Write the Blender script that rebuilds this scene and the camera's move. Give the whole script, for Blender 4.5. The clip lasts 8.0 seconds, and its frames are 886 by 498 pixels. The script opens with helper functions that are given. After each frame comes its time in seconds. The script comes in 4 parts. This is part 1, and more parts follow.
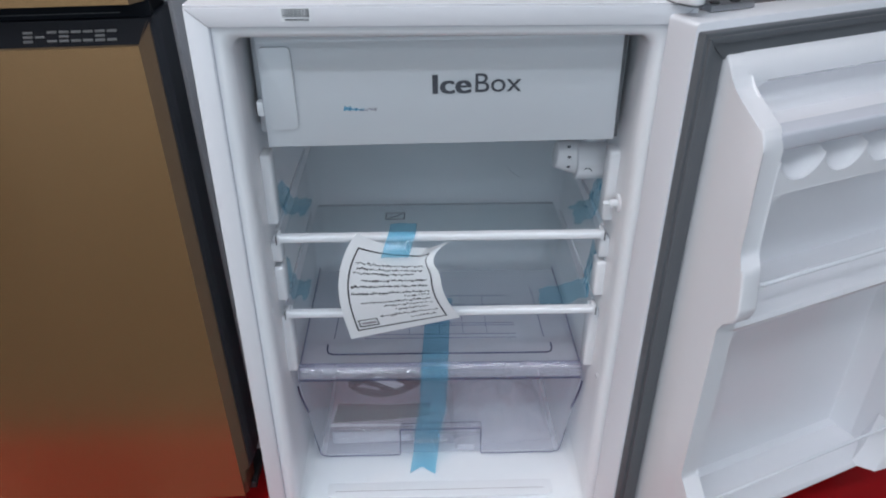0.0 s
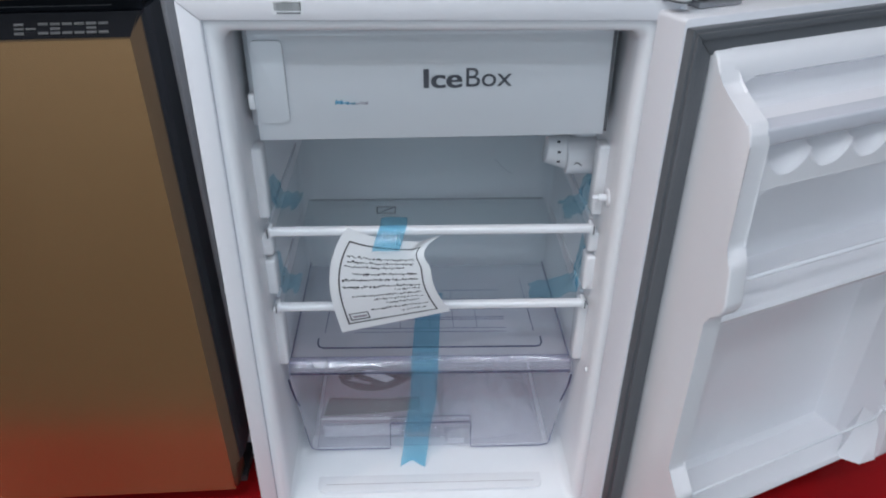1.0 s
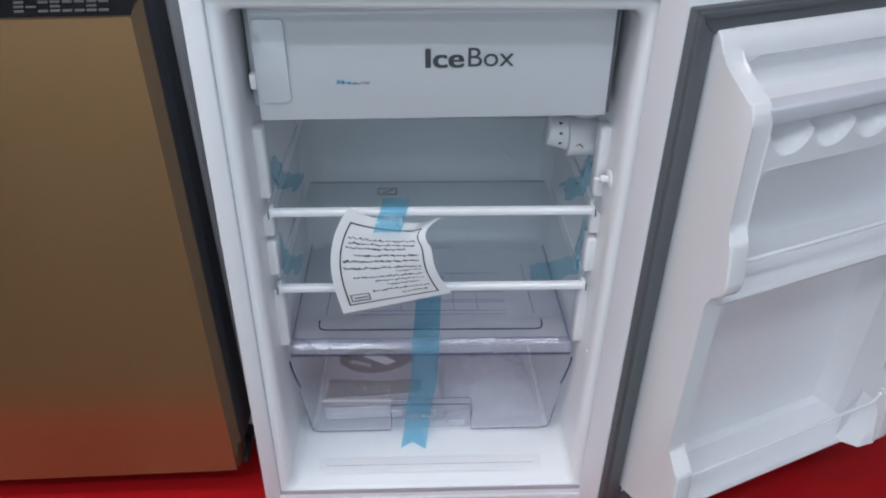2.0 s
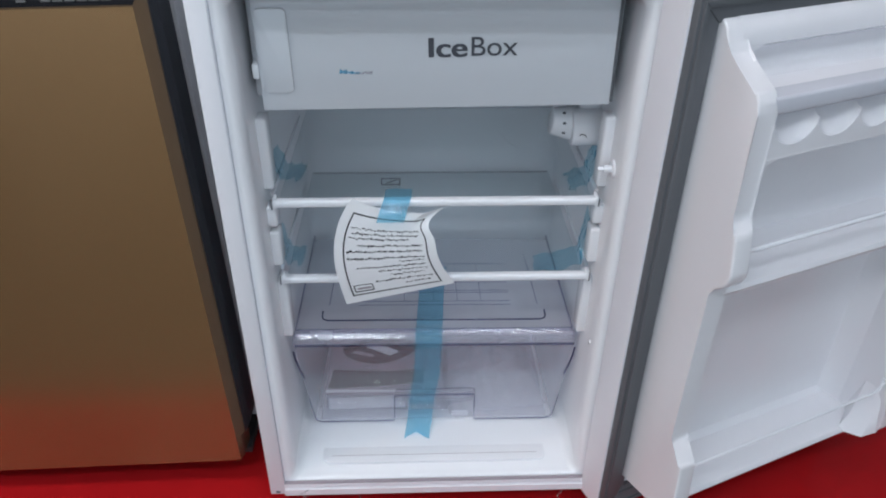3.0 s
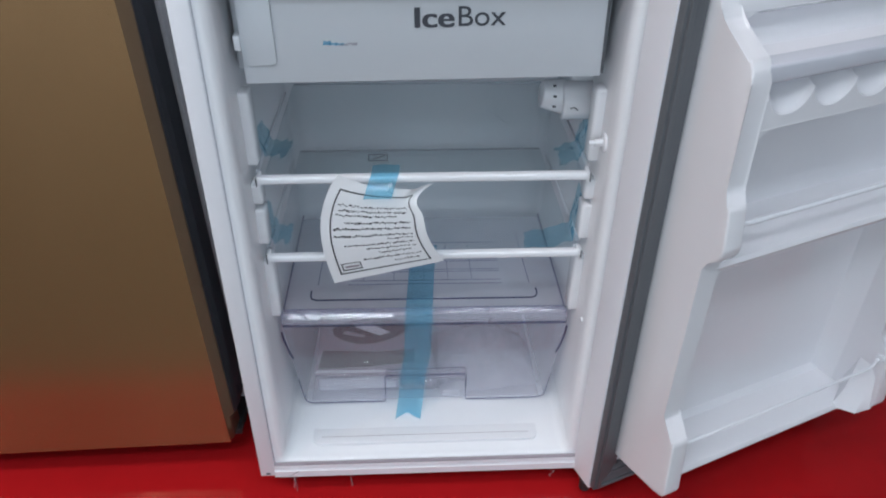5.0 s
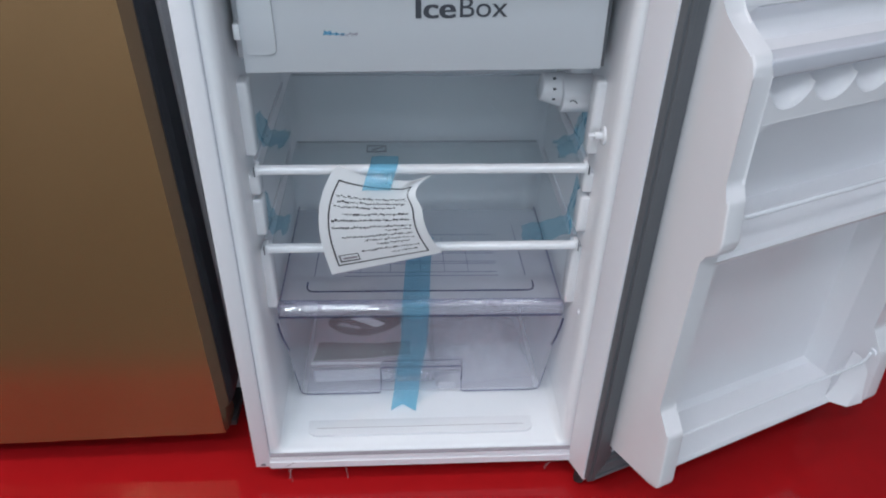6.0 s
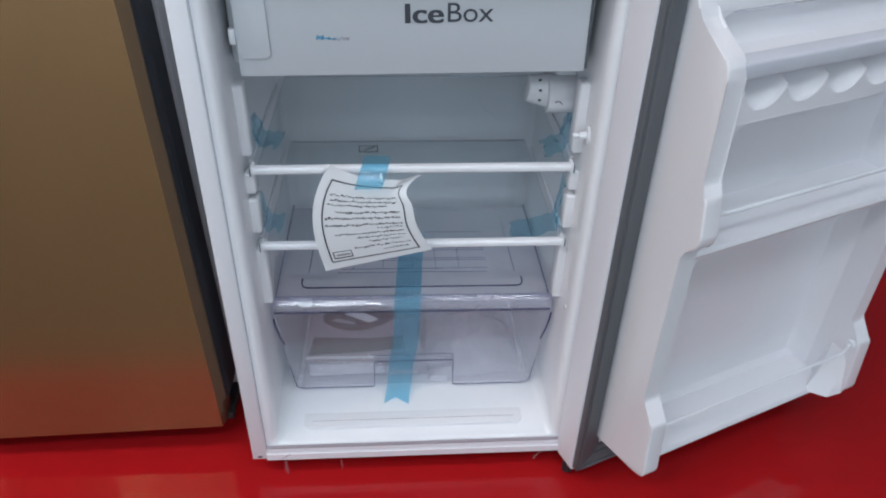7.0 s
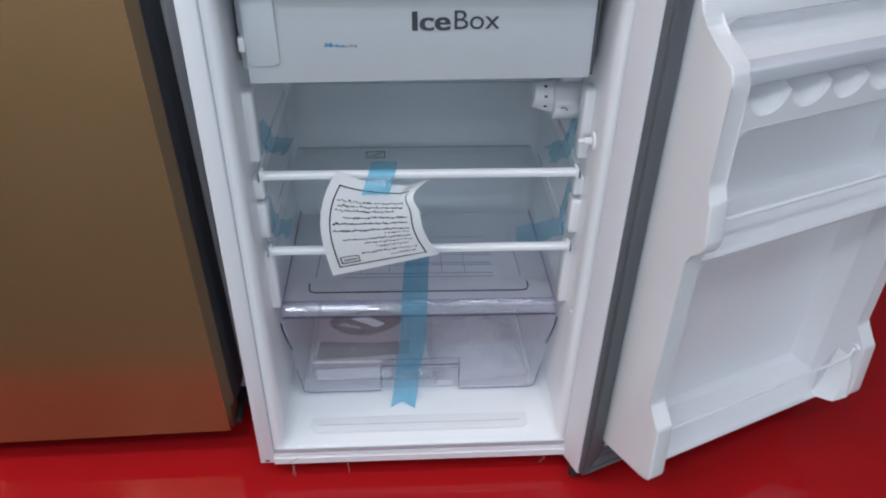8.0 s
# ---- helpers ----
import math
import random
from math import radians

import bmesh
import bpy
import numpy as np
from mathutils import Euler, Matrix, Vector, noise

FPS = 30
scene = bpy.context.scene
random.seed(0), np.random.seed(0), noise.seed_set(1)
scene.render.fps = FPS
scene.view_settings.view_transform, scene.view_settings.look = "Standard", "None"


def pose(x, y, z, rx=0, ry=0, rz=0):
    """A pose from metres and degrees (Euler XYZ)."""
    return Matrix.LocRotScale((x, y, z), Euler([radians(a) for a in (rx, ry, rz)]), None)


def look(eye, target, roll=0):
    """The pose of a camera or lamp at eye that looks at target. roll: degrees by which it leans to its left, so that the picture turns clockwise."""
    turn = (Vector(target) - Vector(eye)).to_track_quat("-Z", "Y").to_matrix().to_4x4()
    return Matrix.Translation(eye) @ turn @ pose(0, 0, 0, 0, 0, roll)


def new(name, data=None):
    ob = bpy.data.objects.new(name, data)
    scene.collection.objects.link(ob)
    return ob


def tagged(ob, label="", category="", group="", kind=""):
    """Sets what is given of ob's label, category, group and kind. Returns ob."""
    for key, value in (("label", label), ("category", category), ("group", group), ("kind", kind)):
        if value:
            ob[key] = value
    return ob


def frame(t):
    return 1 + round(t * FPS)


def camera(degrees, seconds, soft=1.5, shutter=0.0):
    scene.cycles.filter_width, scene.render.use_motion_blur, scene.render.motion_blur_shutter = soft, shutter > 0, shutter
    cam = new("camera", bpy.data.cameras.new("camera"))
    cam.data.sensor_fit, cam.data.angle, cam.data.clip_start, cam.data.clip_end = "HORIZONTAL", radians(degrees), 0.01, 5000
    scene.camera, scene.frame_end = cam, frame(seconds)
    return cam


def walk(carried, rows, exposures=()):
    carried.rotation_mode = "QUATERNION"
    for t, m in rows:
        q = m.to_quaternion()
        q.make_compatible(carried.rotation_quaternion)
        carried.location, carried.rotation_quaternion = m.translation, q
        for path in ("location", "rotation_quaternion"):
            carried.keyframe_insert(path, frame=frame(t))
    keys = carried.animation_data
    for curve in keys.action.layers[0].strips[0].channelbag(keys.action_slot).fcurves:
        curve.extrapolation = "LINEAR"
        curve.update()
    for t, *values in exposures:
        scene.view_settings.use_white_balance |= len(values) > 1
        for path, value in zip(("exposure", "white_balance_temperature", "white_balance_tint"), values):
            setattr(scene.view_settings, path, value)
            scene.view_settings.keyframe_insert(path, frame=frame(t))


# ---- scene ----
cam = camera(62.2, 8.0, soft=2.0)
PATH = [
    (0, (-0.025, -0.8, 1.061), (0.029, 0.907, 0.021), 0.1),
    (0.5, (-0.024, -0.803, 1.057), (0.039, 0.905, 0.017), 0.4),
    (1, (-0.025, -0.808, 1.06), (0.054, 0.895, 0.014), 0.7),
    (1.5, (-0.026, -0.812, 1.056), (0.054, 0.88, -0.006), 0.9),
    (3, (-0.028, -0.812, 1.051), (0.044, 0.861, -0.044), 0.7),
    (3.5, (-0.034, -0.813, 1.049), (0.034, 0.85, -0.06), 0.9),
    (4, (-0.024, -0.811, 1.044), (0.051, 0.846, -0.074), 0.6),
    (4.5, (-0.018, -0.804, 1.036), (0.058, 0.848, -0.088), 0.3),
    (6, (-0.03, -0.802, 1.031), (0.081, 0.834, -0.115), 1.5),
    (6.5, (-0.038, -0.815, 1.043), (0.077, 0.814, -0.111), 1.5),
    (7, (-0.025, -0.83, 1.049), (0.099, 0.801, -0.102), 1.5),
    (7.5, (-0.021, -0.831, 1.051), (0.103, 0.8, -0.1), 1.3),
    (8, (-0.029, -0.837, 1.053), (0.084, 0.803, -0.086), 1.2),
]
walk(cam, [(t, look(eye, target, roll)) for t, eye, target, roll in PATH])

# ---------------------------------------------------------------- numbers to tune
DOOR_TURN, GOLD_YAW, RED_FRONT = 22.0, 0.5, -0.185
LAMP_COLOUR = (0.79, 0.89, 0.995)
# long panels: x, y, width, depth, watts; small round downlights: x, y, watts
# the panels are unseen, added as soft stand-ins for rows of downlights
CEILING = ((-0.88, -1.80, 1.6, 0.14, 26), (0.9, -1.40, 1.5, 0.14, 9), (0.0, -0.55, 2.0, 0.14, 10), (0.0, -3.6, 4.5, 0.25, 16))
DOWNLIGHTS = ((-2.58, -2.10, 5), (-1.67, -2.08, 5), (-2.6, -0.40, 20), (-1.7, -0.75, 16))
WARM = (1.0, 0.88, 0.82)
FILL_WATTS, EXPOSURE = 80, -0.03

# ---------------------------------------------------------------- light
world = bpy.data.worlds.new("world")
scene.world = world
world.use_nodes = True
world.node_tree.nodes["Background"].inputs["Color"].default_value = (0.80, 0.88, 1.0, 1)
world.node_tree.nodes["Background"].inputs["Strength"].default_value = 0.6
scene.view_settings.exposure = EXPOSURE


# ---------------------------------------------------------------- helpers of this scene
def part(name, bm, material, parent=None, label="", smooth=False, bevel=0.0, segments=2):
    """Links a bmesh as one mesh object under a thing or a part."""
    if bevel:
        bmesh.ops.bevel(bm, geom=bm.edges[:], offset=bevel, segments=segments, profile=0.5, affect="EDGES", clamp_overlap=True)
    bmesh.ops.recalc_face_normals(bm, faces=bm.faces[:])
    me = bpy.data.meshes.new(name)
    bm.to_mesh(me)
    bm.free()
    if material:
        me.materials.append(material)
    if smooth or bevel:
        for p in me.polygons:
            p.use_smooth = True
        me.set_sharp_from_angle(angle=radians(38))
    ob = new(name, me)
    ob.parent = parent
    if label:
        ob["label"] = label
    return ob


def thing(name, label, category, at=None, group="", kind=""):
    """An Empty that stands for a whole thing."""
    ob = new(name)
    ob.empty_display_size = 0.05
    if at is not None:
        ob.matrix_world = at
    return tagged(ob, label, category, group, kind)


def box(x0, x1, y0, y1, z0, z1, bm=None):
    bm = bm or bmesh.new()
    v = [bm.verts.new((x, y, z)) for x in (x0, x1) for y in (y0, y1) for z in (z0, z1)]
    for f in ((0, 1, 3, 2), (4, 6, 7, 5), (0, 4, 5, 1), (2, 3, 7, 6), (0, 2, 6, 4), (1, 5, 7, 3)):
        bm.faces.new([v[i] for i in f])
    return bm


def prism(outline, axis, a, b, bm=None):
    """A polygon given in the two other axes (in the order x, y, z), drawn out along axis from a to b."""
    bm = bm or bmesh.new()

    def at(p, d):
        return {"x": (d, p[0], p[1]), "y": (p[0], d, p[1]), "z": (p[0], p[1], d)}[axis]
    one = [bm.verts.new(at(p, a)) for p in outline]
    two = [bm.verts.new(at(p, b)) for p in outline]
    n = len(outline)
    bm.faces.new(one)
    bm.faces.new(two[::-1])
    for i in range(n):
        bm.faces.new((one[i], one[(i + 1) % n], two[(i + 1) % n], two[i]))
    return bm


def rod(p, q, r, bm=None, sides=12, r2=None):
    """A round bar from p to q."""
    bm = bm or bmesh.new()
    p, q = Vector(p), Vector(q)
    turn = (q - p).to_track_quat("Z", "Y").to_matrix().to_4x4()
    bmesh.ops.create_cone(bm, cap_ends=True, segments=sides, radius1=r, radius2=r if r2 is None else r2, depth=(q - p).length,
                          matrix=Matrix.Translation((p + q) / 2) @ turn)
    return bm


def tube(points, r, bm=None, sides=8):
    """A bent round wire through points."""
    bm = bm or bmesh.new()
    pts = [Vector(p) for p in points]
    rings = []
    for i, p in enumerate(pts):
        d = (pts[min(i + 1, len(pts) - 1)] - pts[max(i - 1, 0)]).normalized()
        side = d.cross(Vector((0, 0, 1)))
        side = side.normalized() if side.length > 1e-4 else Vector((1, 0, 0))
        up = side.cross(d)
        rings.append([bm.verts.new(p + r * (math.cos(a) * side + math.sin(a) * up)) for a in [2 * math.pi * k / sides for k in range(sides)]])
    for a, b in zip(rings, rings[1:]):
        for k in range(sides):
            bm.faces.new((a[k], a[(k + 1) % sides], b[(k + 1) % sides], b[k]))
    bm.faces.new(rings[0][::-1])
    bm.faces.new(rings[-1])
    return bm


def round_rect(x0, x1, z0, z1, r, k=5):
    pts = []
    for cx, cz, a0 in ((x1 - r, z1 - r, 0), (x0 + r, z1 - r, 90), (x0 + r, z0 + r, 180), (x1 - r, z0 + r, 270)):
        for i in range(k + 1):
            a = radians(a0 + 90 * i / k)
            pts.append((cx + r * math.cos(a), cz + r * math.sin(a)))
    return pts


def loft(rings, cap=True):
    """Rings of points, joined one to the next; the last one closed."""
    bm = bmesh.new()
    made = [[bm.verts.new(p) for p in ring] for ring in rings]
    n = len(made[0])
    for a, b in zip(made, made[1:]):
        for i in range(n):
            bm.faces.new((a[i], a[(i + 1) % n], b[(i + 1) % n], b[i]))
    if cap:
        bm.faces.new(made[-1])
    return bm


def sheet(surface, nu, nv, thick=0.0):
    """A surface (s, t in 0..1 -> point) as a grid, given a thickness along its normal where asked."""
    bm = bmesh.new()
    grid = [[bm.verts.new(surface(i / nu, j / nv)) for j in range(nv + 1)] for i in range(nu + 1)]
    for i in range(nu):
        for j in range(nv):
            bm.faces.new((grid[i][j], grid[i + 1][j], grid[i + 1][j + 1], grid[i][j + 1]))
    if thick:
        bm.normal_update()
        bmesh.ops.solidify(bm, geom=bm.faces[:], thickness=thick)
    return bm


def smooth01(a, b, x):
    x = min(1.0, max(0.0, (x - a) / (b - a)))
    return x * x * (3 - 2 * x)


# ---------------------------------------------------------------- materials
def material(name, colour, rough=0.5, metal=0.0, grain=0.0, scale=60.0, bump=0.0, bump_scale=300.0, vary_rough=0.08,
             stretch=(1, 1, 1), stain=0.0, stain_scale=4.0, coat=0.0, emit=None, ior=1.5, brushed=0.0):
    m = bpy.data.materials.new(name)
    m.use_nodes = True
    nodes, links = m.node_tree.nodes, m.node_tree.links
    bsdf = nodes["Principled BSDF"]
    bsdf.inputs["Metallic"].default_value = metal
    bsdf.inputs["IOR"].default_value = ior
    bsdf.inputs["Coat Weight"].default_value = coat
    bsdf.inputs["Coat Roughness"].default_value = 0.08
    if brushed:      # brushed sideways: the gloss spreads up and down
        upright = nodes.new("ShaderNodeCombineXYZ")
        upright.inputs["Z"].default_value = 1.0
        links.new(upright.outputs[0], bsdf.inputs["Tangent"])
        bsdf.inputs["Anisotropic"].default_value = brushed
    where = nodes.new("ShaderNodeTexCoord")
    mapped = nodes.new("ShaderNodeMapping")
    mapped.inputs["Scale"].default_value = stretch
    links.new(where.outputs["Object"], mapped.inputs["Vector"])
    fine = nodes.new("ShaderNodeTexNoise")
    fine.inputs["Scale"].default_value, fine.inputs["Detail"].default_value = scale, 5
    links.new(mapped.outputs[0], fine.inputs["Vector"])
    broad = nodes.new("ShaderNodeTexNoise")
    broad.inputs["Scale"].default_value, broad.inputs["Detail"].default_value = stain_scale, 4
    links.new(where.outputs["Object"], broad.inputs["Vector"])
    # colour: grain and broad stains round the base colour
    amount = nodes.new("ShaderNodeMath")
    amount.operation = "MULTIPLY_ADD"
    links.new(fine.outputs[0], amount.inputs[0])
    amount.inputs[1].default_value, amount.inputs[2].default_value = 2 * grain, 1 - grain
    blot = nodes.new("ShaderNodeMath")
    blot.operation = "MULTIPLY_ADD"
    links.new(broad.outputs[0], blot.inputs[0])
    blot.inputs[1].default_value, blot.inputs[2].default_value = 2 * stain, 1 - stain
    both = nodes.new("ShaderNodeMath")
    both.operation = "MULTIPLY"
    links.new(amount.outputs[0], both.inputs[0])
    links.new(blot.outputs[0], both.inputs[1])
    tone = nodes.new("ShaderNodeVectorMath")
    tone.operation = "SCALE"
    tone.inputs[0].default_value = colour
    links.new(both.outputs[0], tone.inputs["Scale"])
    links.new(tone.outputs[0], bsdf.inputs["Base Color"])
    shine = nodes.new("ShaderNodeMath")
    shine.operation = "MULTIPLY_ADD"
    links.new(broad.outputs[0], shine.inputs[0])
    shine.inputs[1].default_value, shine.inputs[2].default_value = 2 * vary_rough, rough - vary_rough
    links.new(shine.outputs[0], bsdf.inputs["Roughness"])
    if bump:
        dents = nodes.new("ShaderNodeTexNoise")
        dents.inputs["Scale"].default_value, dents.inputs["Detail"].default_value = bump_scale, 3
        links.new(mapped.outputs[0], dents.inputs["Vector"])
        relief = nodes.new("ShaderNodeBump")
        relief.inputs["Strength"].default_value, relief.inputs["Distance"].default_value = bump, 0.002
        links.new(dents.outputs[0], relief.inputs["Height"])
        links.new(relief.outputs[0], bsdf.inputs["Normal"])
    if emit:
        bsdf.inputs["Emission Color"].default_value = (*emit[0], 1)
        bsdf.inputs["Emission Strength"].default_value = emit[1]
    return m


def clear(name, tint, gloss=0.05, ior=1.5, haze=0.0, haze_colour=(0.8, 0.82, 0.9), bump=0.0, bump_scale=25.0, ahead=0.25):
    """Clear sheet: tinted see-through, Fresnel gloss, and a little milky scatter."""
    m = bpy.data.materials.new(name)
    m.use_nodes = True
    nodes, links = m.node_tree.nodes, m.node_tree.links
    nodes.remove(nodes["Principled BSDF"])
    out = nodes["Material Output"]
    see, shine, milk = (nodes.new("ShaderNodeBsdf" + k) for k in ("Transparent", "Glossy", "Diffuse"))
    see.inputs["Color"].default_value = (*tint, 1)
    shine.inputs["Roughness"].default_value = gloss
    milk.inputs["Color"].default_value = (*haze_colour, 1)
    noise_node = nodes.new("ShaderNodeTexNoise")
    noise_node.inputs["Scale"].default_value, noise_node.inputs["Detail"].default_value = bump_scale, 4
    where = nodes.new("ShaderNodeTexCoord")
    links.new(where.outputs["Object"], noise_node.inputs["Vector"])
    amount = nodes.new("ShaderNodeMath")
    amount.operation = "MULTIPLY_ADD"
    links.new(noise_node.outputs[0], amount.inputs[0])
    amount.inputs[1].default_value, amount.inputs[2].default_value = haze * 0.4, haze * 0.8
    forward = nodes.new("ShaderNodeBsdfTranslucent")
    forward.inputs["Color"].default_value = (*haze_colour, 1)
    scatter = nodes.new("ShaderNodeMixShader")
    scatter.inputs[0].default_value = ahead
    links.new(milk.outputs[0], scatter.inputs[1])
    links.new(forward.outputs[0], scatter.inputs[2])
    first = nodes.new("ShaderNodeMixShader")
    links.new(amount.outputs[0], first.inputs[0])
    links.new(see.outputs[0], first.inputs[1])
    links.new(scatter.outputs[0], first.inputs[2])
    fresnel = nodes.new("ShaderNodeLayerWeight")
    fresnel.inputs["Blend"].default_value = 0.5
    steep = nodes.new("ShaderNodeMath")
    steep.operation = "POWER"
    steep.inputs[1].default_value = 5.0
    links.new(fresnel.outputs["Facing"], steep.inputs[0])
    base = ((ior - 1) / (ior + 1)) ** 2
    glance = nodes.new("ShaderNodeMath")
    glance.operation = "MULTIPLY_ADD"
    glance.inputs[1].default_value, glance.inputs[2].default_value = 1 - base, base
    links.new(steep.outputs[0], glance.inputs[0])
    second = nodes.new("ShaderNodeMixShader")
    links.new(glance.outputs[0], second.inputs[0])
    links.new(first.outputs[0], second.inputs[1])
    links.new(shine.outputs[0], second.inputs[2])
    if bump:
        relief = nodes.new("ShaderNodeBump")
        relief.inputs["Strength"].default_value, relief.inputs["Distance"].default_value = bump, 0.003
        links.new(noise_node.outputs[0], relief.inputs["Height"])
        for node in (shine, milk, fresnel):
            links.new(relief.outputs[0], node.inputs["Normal"])
    links.new(second.outputs[0], out.inputs["Surface"])
    return m


WHITE = (0.85, 0.86, 0.89)
enamel = material("white_enamel", (0.78, 0.78, 0.82), 0.32, grain=0.01, bump=0.05, bump_scale=500, stain=0.02)
abs_white = material("liner_plastic", WHITE, 0.19, vary_rough=0.05, grain=0.01, bump=0.03, bump_scale=90, stain=0.02)
door_plastic = material("door_liner_plastic", (0.80, 0.79, 0.82), 0.22, grain=0.01, bump=0.03, bump_scale=70, stain=0.02)
ice_plastic = material("ice_box_plastic", (0.62, 0.645, 0.68), 0.13, vary_rough=0.03, grain=0.01, stain=0.03)
trim_white = material("trim_plastic", (0.82, 0.83, 0.86), 0.2, vary_rough=0.04, grain=0.01)
rubber = material("grey_gasket_rubber", (0.105, 0.112, 0.122), 0.5, grain=0.06, scale=200, stain=0.08)
dark_rubber = material("black_rubber", (0.02, 0.02, 0.022), 0.6, grain=0.1)
ink = material("dark_print", (0.06, 0.065, 0.08), 0.5, grain=0.05)
paper_mat = material("paper", (0.80, 0.81, 0.83), 0.7, grain=0.02, scale=150, bump=0.06, bump_scale=40)
print_black = material("printed_black", (0.03, 0.03, 0.035), 0.7, grain=0.1)
gold = material("brushed_gold_steel", (0.375, 0.222, 0.106), 0.19, metal=0.78, brushed=0.85, vary_rough=0.015, grain=0.04, scale=40, stretch=(0.3, 1, 12), bump=0.004,
                bump_scale=120, stain=0.04)
# the door's gold again, the chamfers' darker reflection put into its colour
gold_dimmed = material("dimmed_gold_steel", (0.185, 0.130, 0.080), 0.30, metal=0.7, grain=0.04, stain=0.04)
black_gloss = material("black_gloss_plastic", (0.006, 0.007, 0.010), 0.35, grain=0.05, ior=1.13)
side_black = material("dark_door_side", (0.022, 0.026, 0.034), 0.35, grain=0.08, stain=0.1, ior=1.35)
side_grey = material("grey_stucco_steel", (0.52, 0.53, 0.56), 0.5, grain=0.15, scale=300, bump=0.6, bump_scale=350)
badge_grey = material("badge_grey", (0.055, 0.058, 0.064), 0.45, metal=0.0, grain=0.04)
red_floor = material("red_floor", (0.41, 0.010, 0.013), 0.055, ior=1.33, vary_rough=0.012, grain=0.06, scale=30, bump=0.006, bump_scale=60, stain=0.08, stain_scale=3)
tile_floor = material("beige_tile", (0.106, 0.092, 0.075), 0.3, grain=0.05, scale=20, stain=0.1)
far_wall = material("reflection_dimming_grey", (0.20, 0.20, 0.21), 0.8, grain=0.03, stain=0.04, stain_scale=1)
wall_paint = material("wall_paint", (0.72, 0.72, 0.73), 0.8, grain=0.03, stain=0.04, stain_scale=1)
steel = material("hinge_steel", (0.32, 0.33, 0.35), 0.35, metal=0.8, grain=0.08)
brown_print = material("brown_leaflet", (0.022, 0.006, 0.005), 0.5, grain=0.08, stain=0.15, stain_scale=25)
grey_print = material("grey_leaflet", (0.34, 0.30, 0.33), 0.5, grain=0.05)
glass = clear("shelf_glass", (0.958, 0.986, 0.992), 0.03, 1.5, haze=0.025, haze_colour=(0.8, 0.88, 0.92))
crisper = clear("lavender_clear_plastic", (0.985, 0.983, 0.998), 0.03, 1.5, haze=0.20, haze_colour=(0.92, 0.91, 1.0), bump=0.06, bump_scale=9, ahead=0.5)
crisper_lip = clear("lavender_lip_plastic", (0.975, 0.973, 0.996), 0.10, 1.40, haze=0.25, haze_colour=(0.92, 0.91, 1.0), bump=0.22, bump_scale=14, ahead=0.4)
crisper_lid_mat = clear("lavender_lid_plastic", (0.985, 0.983, 0.998), 0.03, 1.6, haze=0.50, haze_colour=(0.95, 0.94, 1.0), bump=0.06, bump_scale=9, ahead=0.40)
crisper_frost = clear("lavender_frosted_plastic", (0.985, 0.985, 0.996), 0.08, 1.45, haze=0.40, haze_colour=(0.95, 0.945, 1.0), bump=0.03, bump_scale=9, ahead=0.4)
# deeper tints put the dark refraction at clear plastic edges into the colour
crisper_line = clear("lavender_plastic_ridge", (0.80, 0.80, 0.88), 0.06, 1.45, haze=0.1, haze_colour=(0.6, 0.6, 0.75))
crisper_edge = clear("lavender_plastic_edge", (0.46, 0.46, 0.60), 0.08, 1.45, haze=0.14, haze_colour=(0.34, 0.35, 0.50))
tape = clear("blue_tape", (0.52, 0.82, 0.94), 0.15, 1.4, haze=0.30, haze_colour=(0.26, 0.60, 0.80), bump=0.28, bump_scale=60)
frost = clear("frosted_plastic", (0.97, 0.97, 0.98), 0.15, 1.4, haze=0.65, haze_colour=(0.9, 0.92, 0.97), bump=0.1, bump_scale=50)
worn_tape = clear("worn_blue_tape", (0.66, 0.87, 0.95), 0.2, 1.4, haze=0.14, haze_colour=(0.3, 0.62, 0.8), bump=0.1, bump_scale=50)
film = clear("clear_film", (0.93, 0.92, 0.94), 0.08, 1.4, haze=0.10, haze_colour=(0.92, 0.88, 0.92), bump=0.9, bump_scale=40)
milky_film = clear("milky_film", (0.95, 0.95, 0.97), 0.08, 1.4, haze=0.36, haze_colour=(0.95, 0.94, 0.98), bump=0.9, bump_scale=40, ahead=0.3)
rail_lilac = material("lilac_plastic", (0.62, 0.63, 0.69), 0.25, grain=0.02)
lamp_glow = material("lamp_glow", (0.8, 0.8, 0.8), 0.5, emit=((0.93, 0.97, 1.0), 4))

# ---------------------------------------------------------------- the room
tagged(part("floor", box(-5, 5, -6, 1.2, -0.10, -0.004), tile_floor), "beige polished tile floor of the showroom", "floor", kind="structure")
tagged(part("red_display_mat", box(-3, 3, RED_FRONT, 1.15, -0.003, 0.0), red_floor), "glossy red display floor under the fridges", "floor", kind="structure")
# unseen wall, made dark so the red floor mirrors less brightness
tagged(part("wall_north", box(-5, 5, 1.2, 1.35, -0.1, 3.1), far_wall), "unseen showroom wall, dark grey to dim floor reflections", "wall", kind="structure")
bm = box(-5, 5, -6.15, -6, -0.1, 0.25)
box(-5, 5, -6.15, -6, 2.75, 3.1, bm)
box(-5, -4.2, -6.15, -6, 0.25, 2.75, bm)
box(4.2, 5, -6.15, -6, 0.25, 2.75, bm)
tagged(part("wall_south", bm, wall_paint), "pale unseen showroom wall, opened for the added fill window", "wall", kind="structure")
# unseen window, added with its area lamp to brighten the fridge's inside
fill_window = thing("fill_window_1", "unseen shop window added to carry fill light", "window", pose(0, -6.08, 0.25), kind="structure")
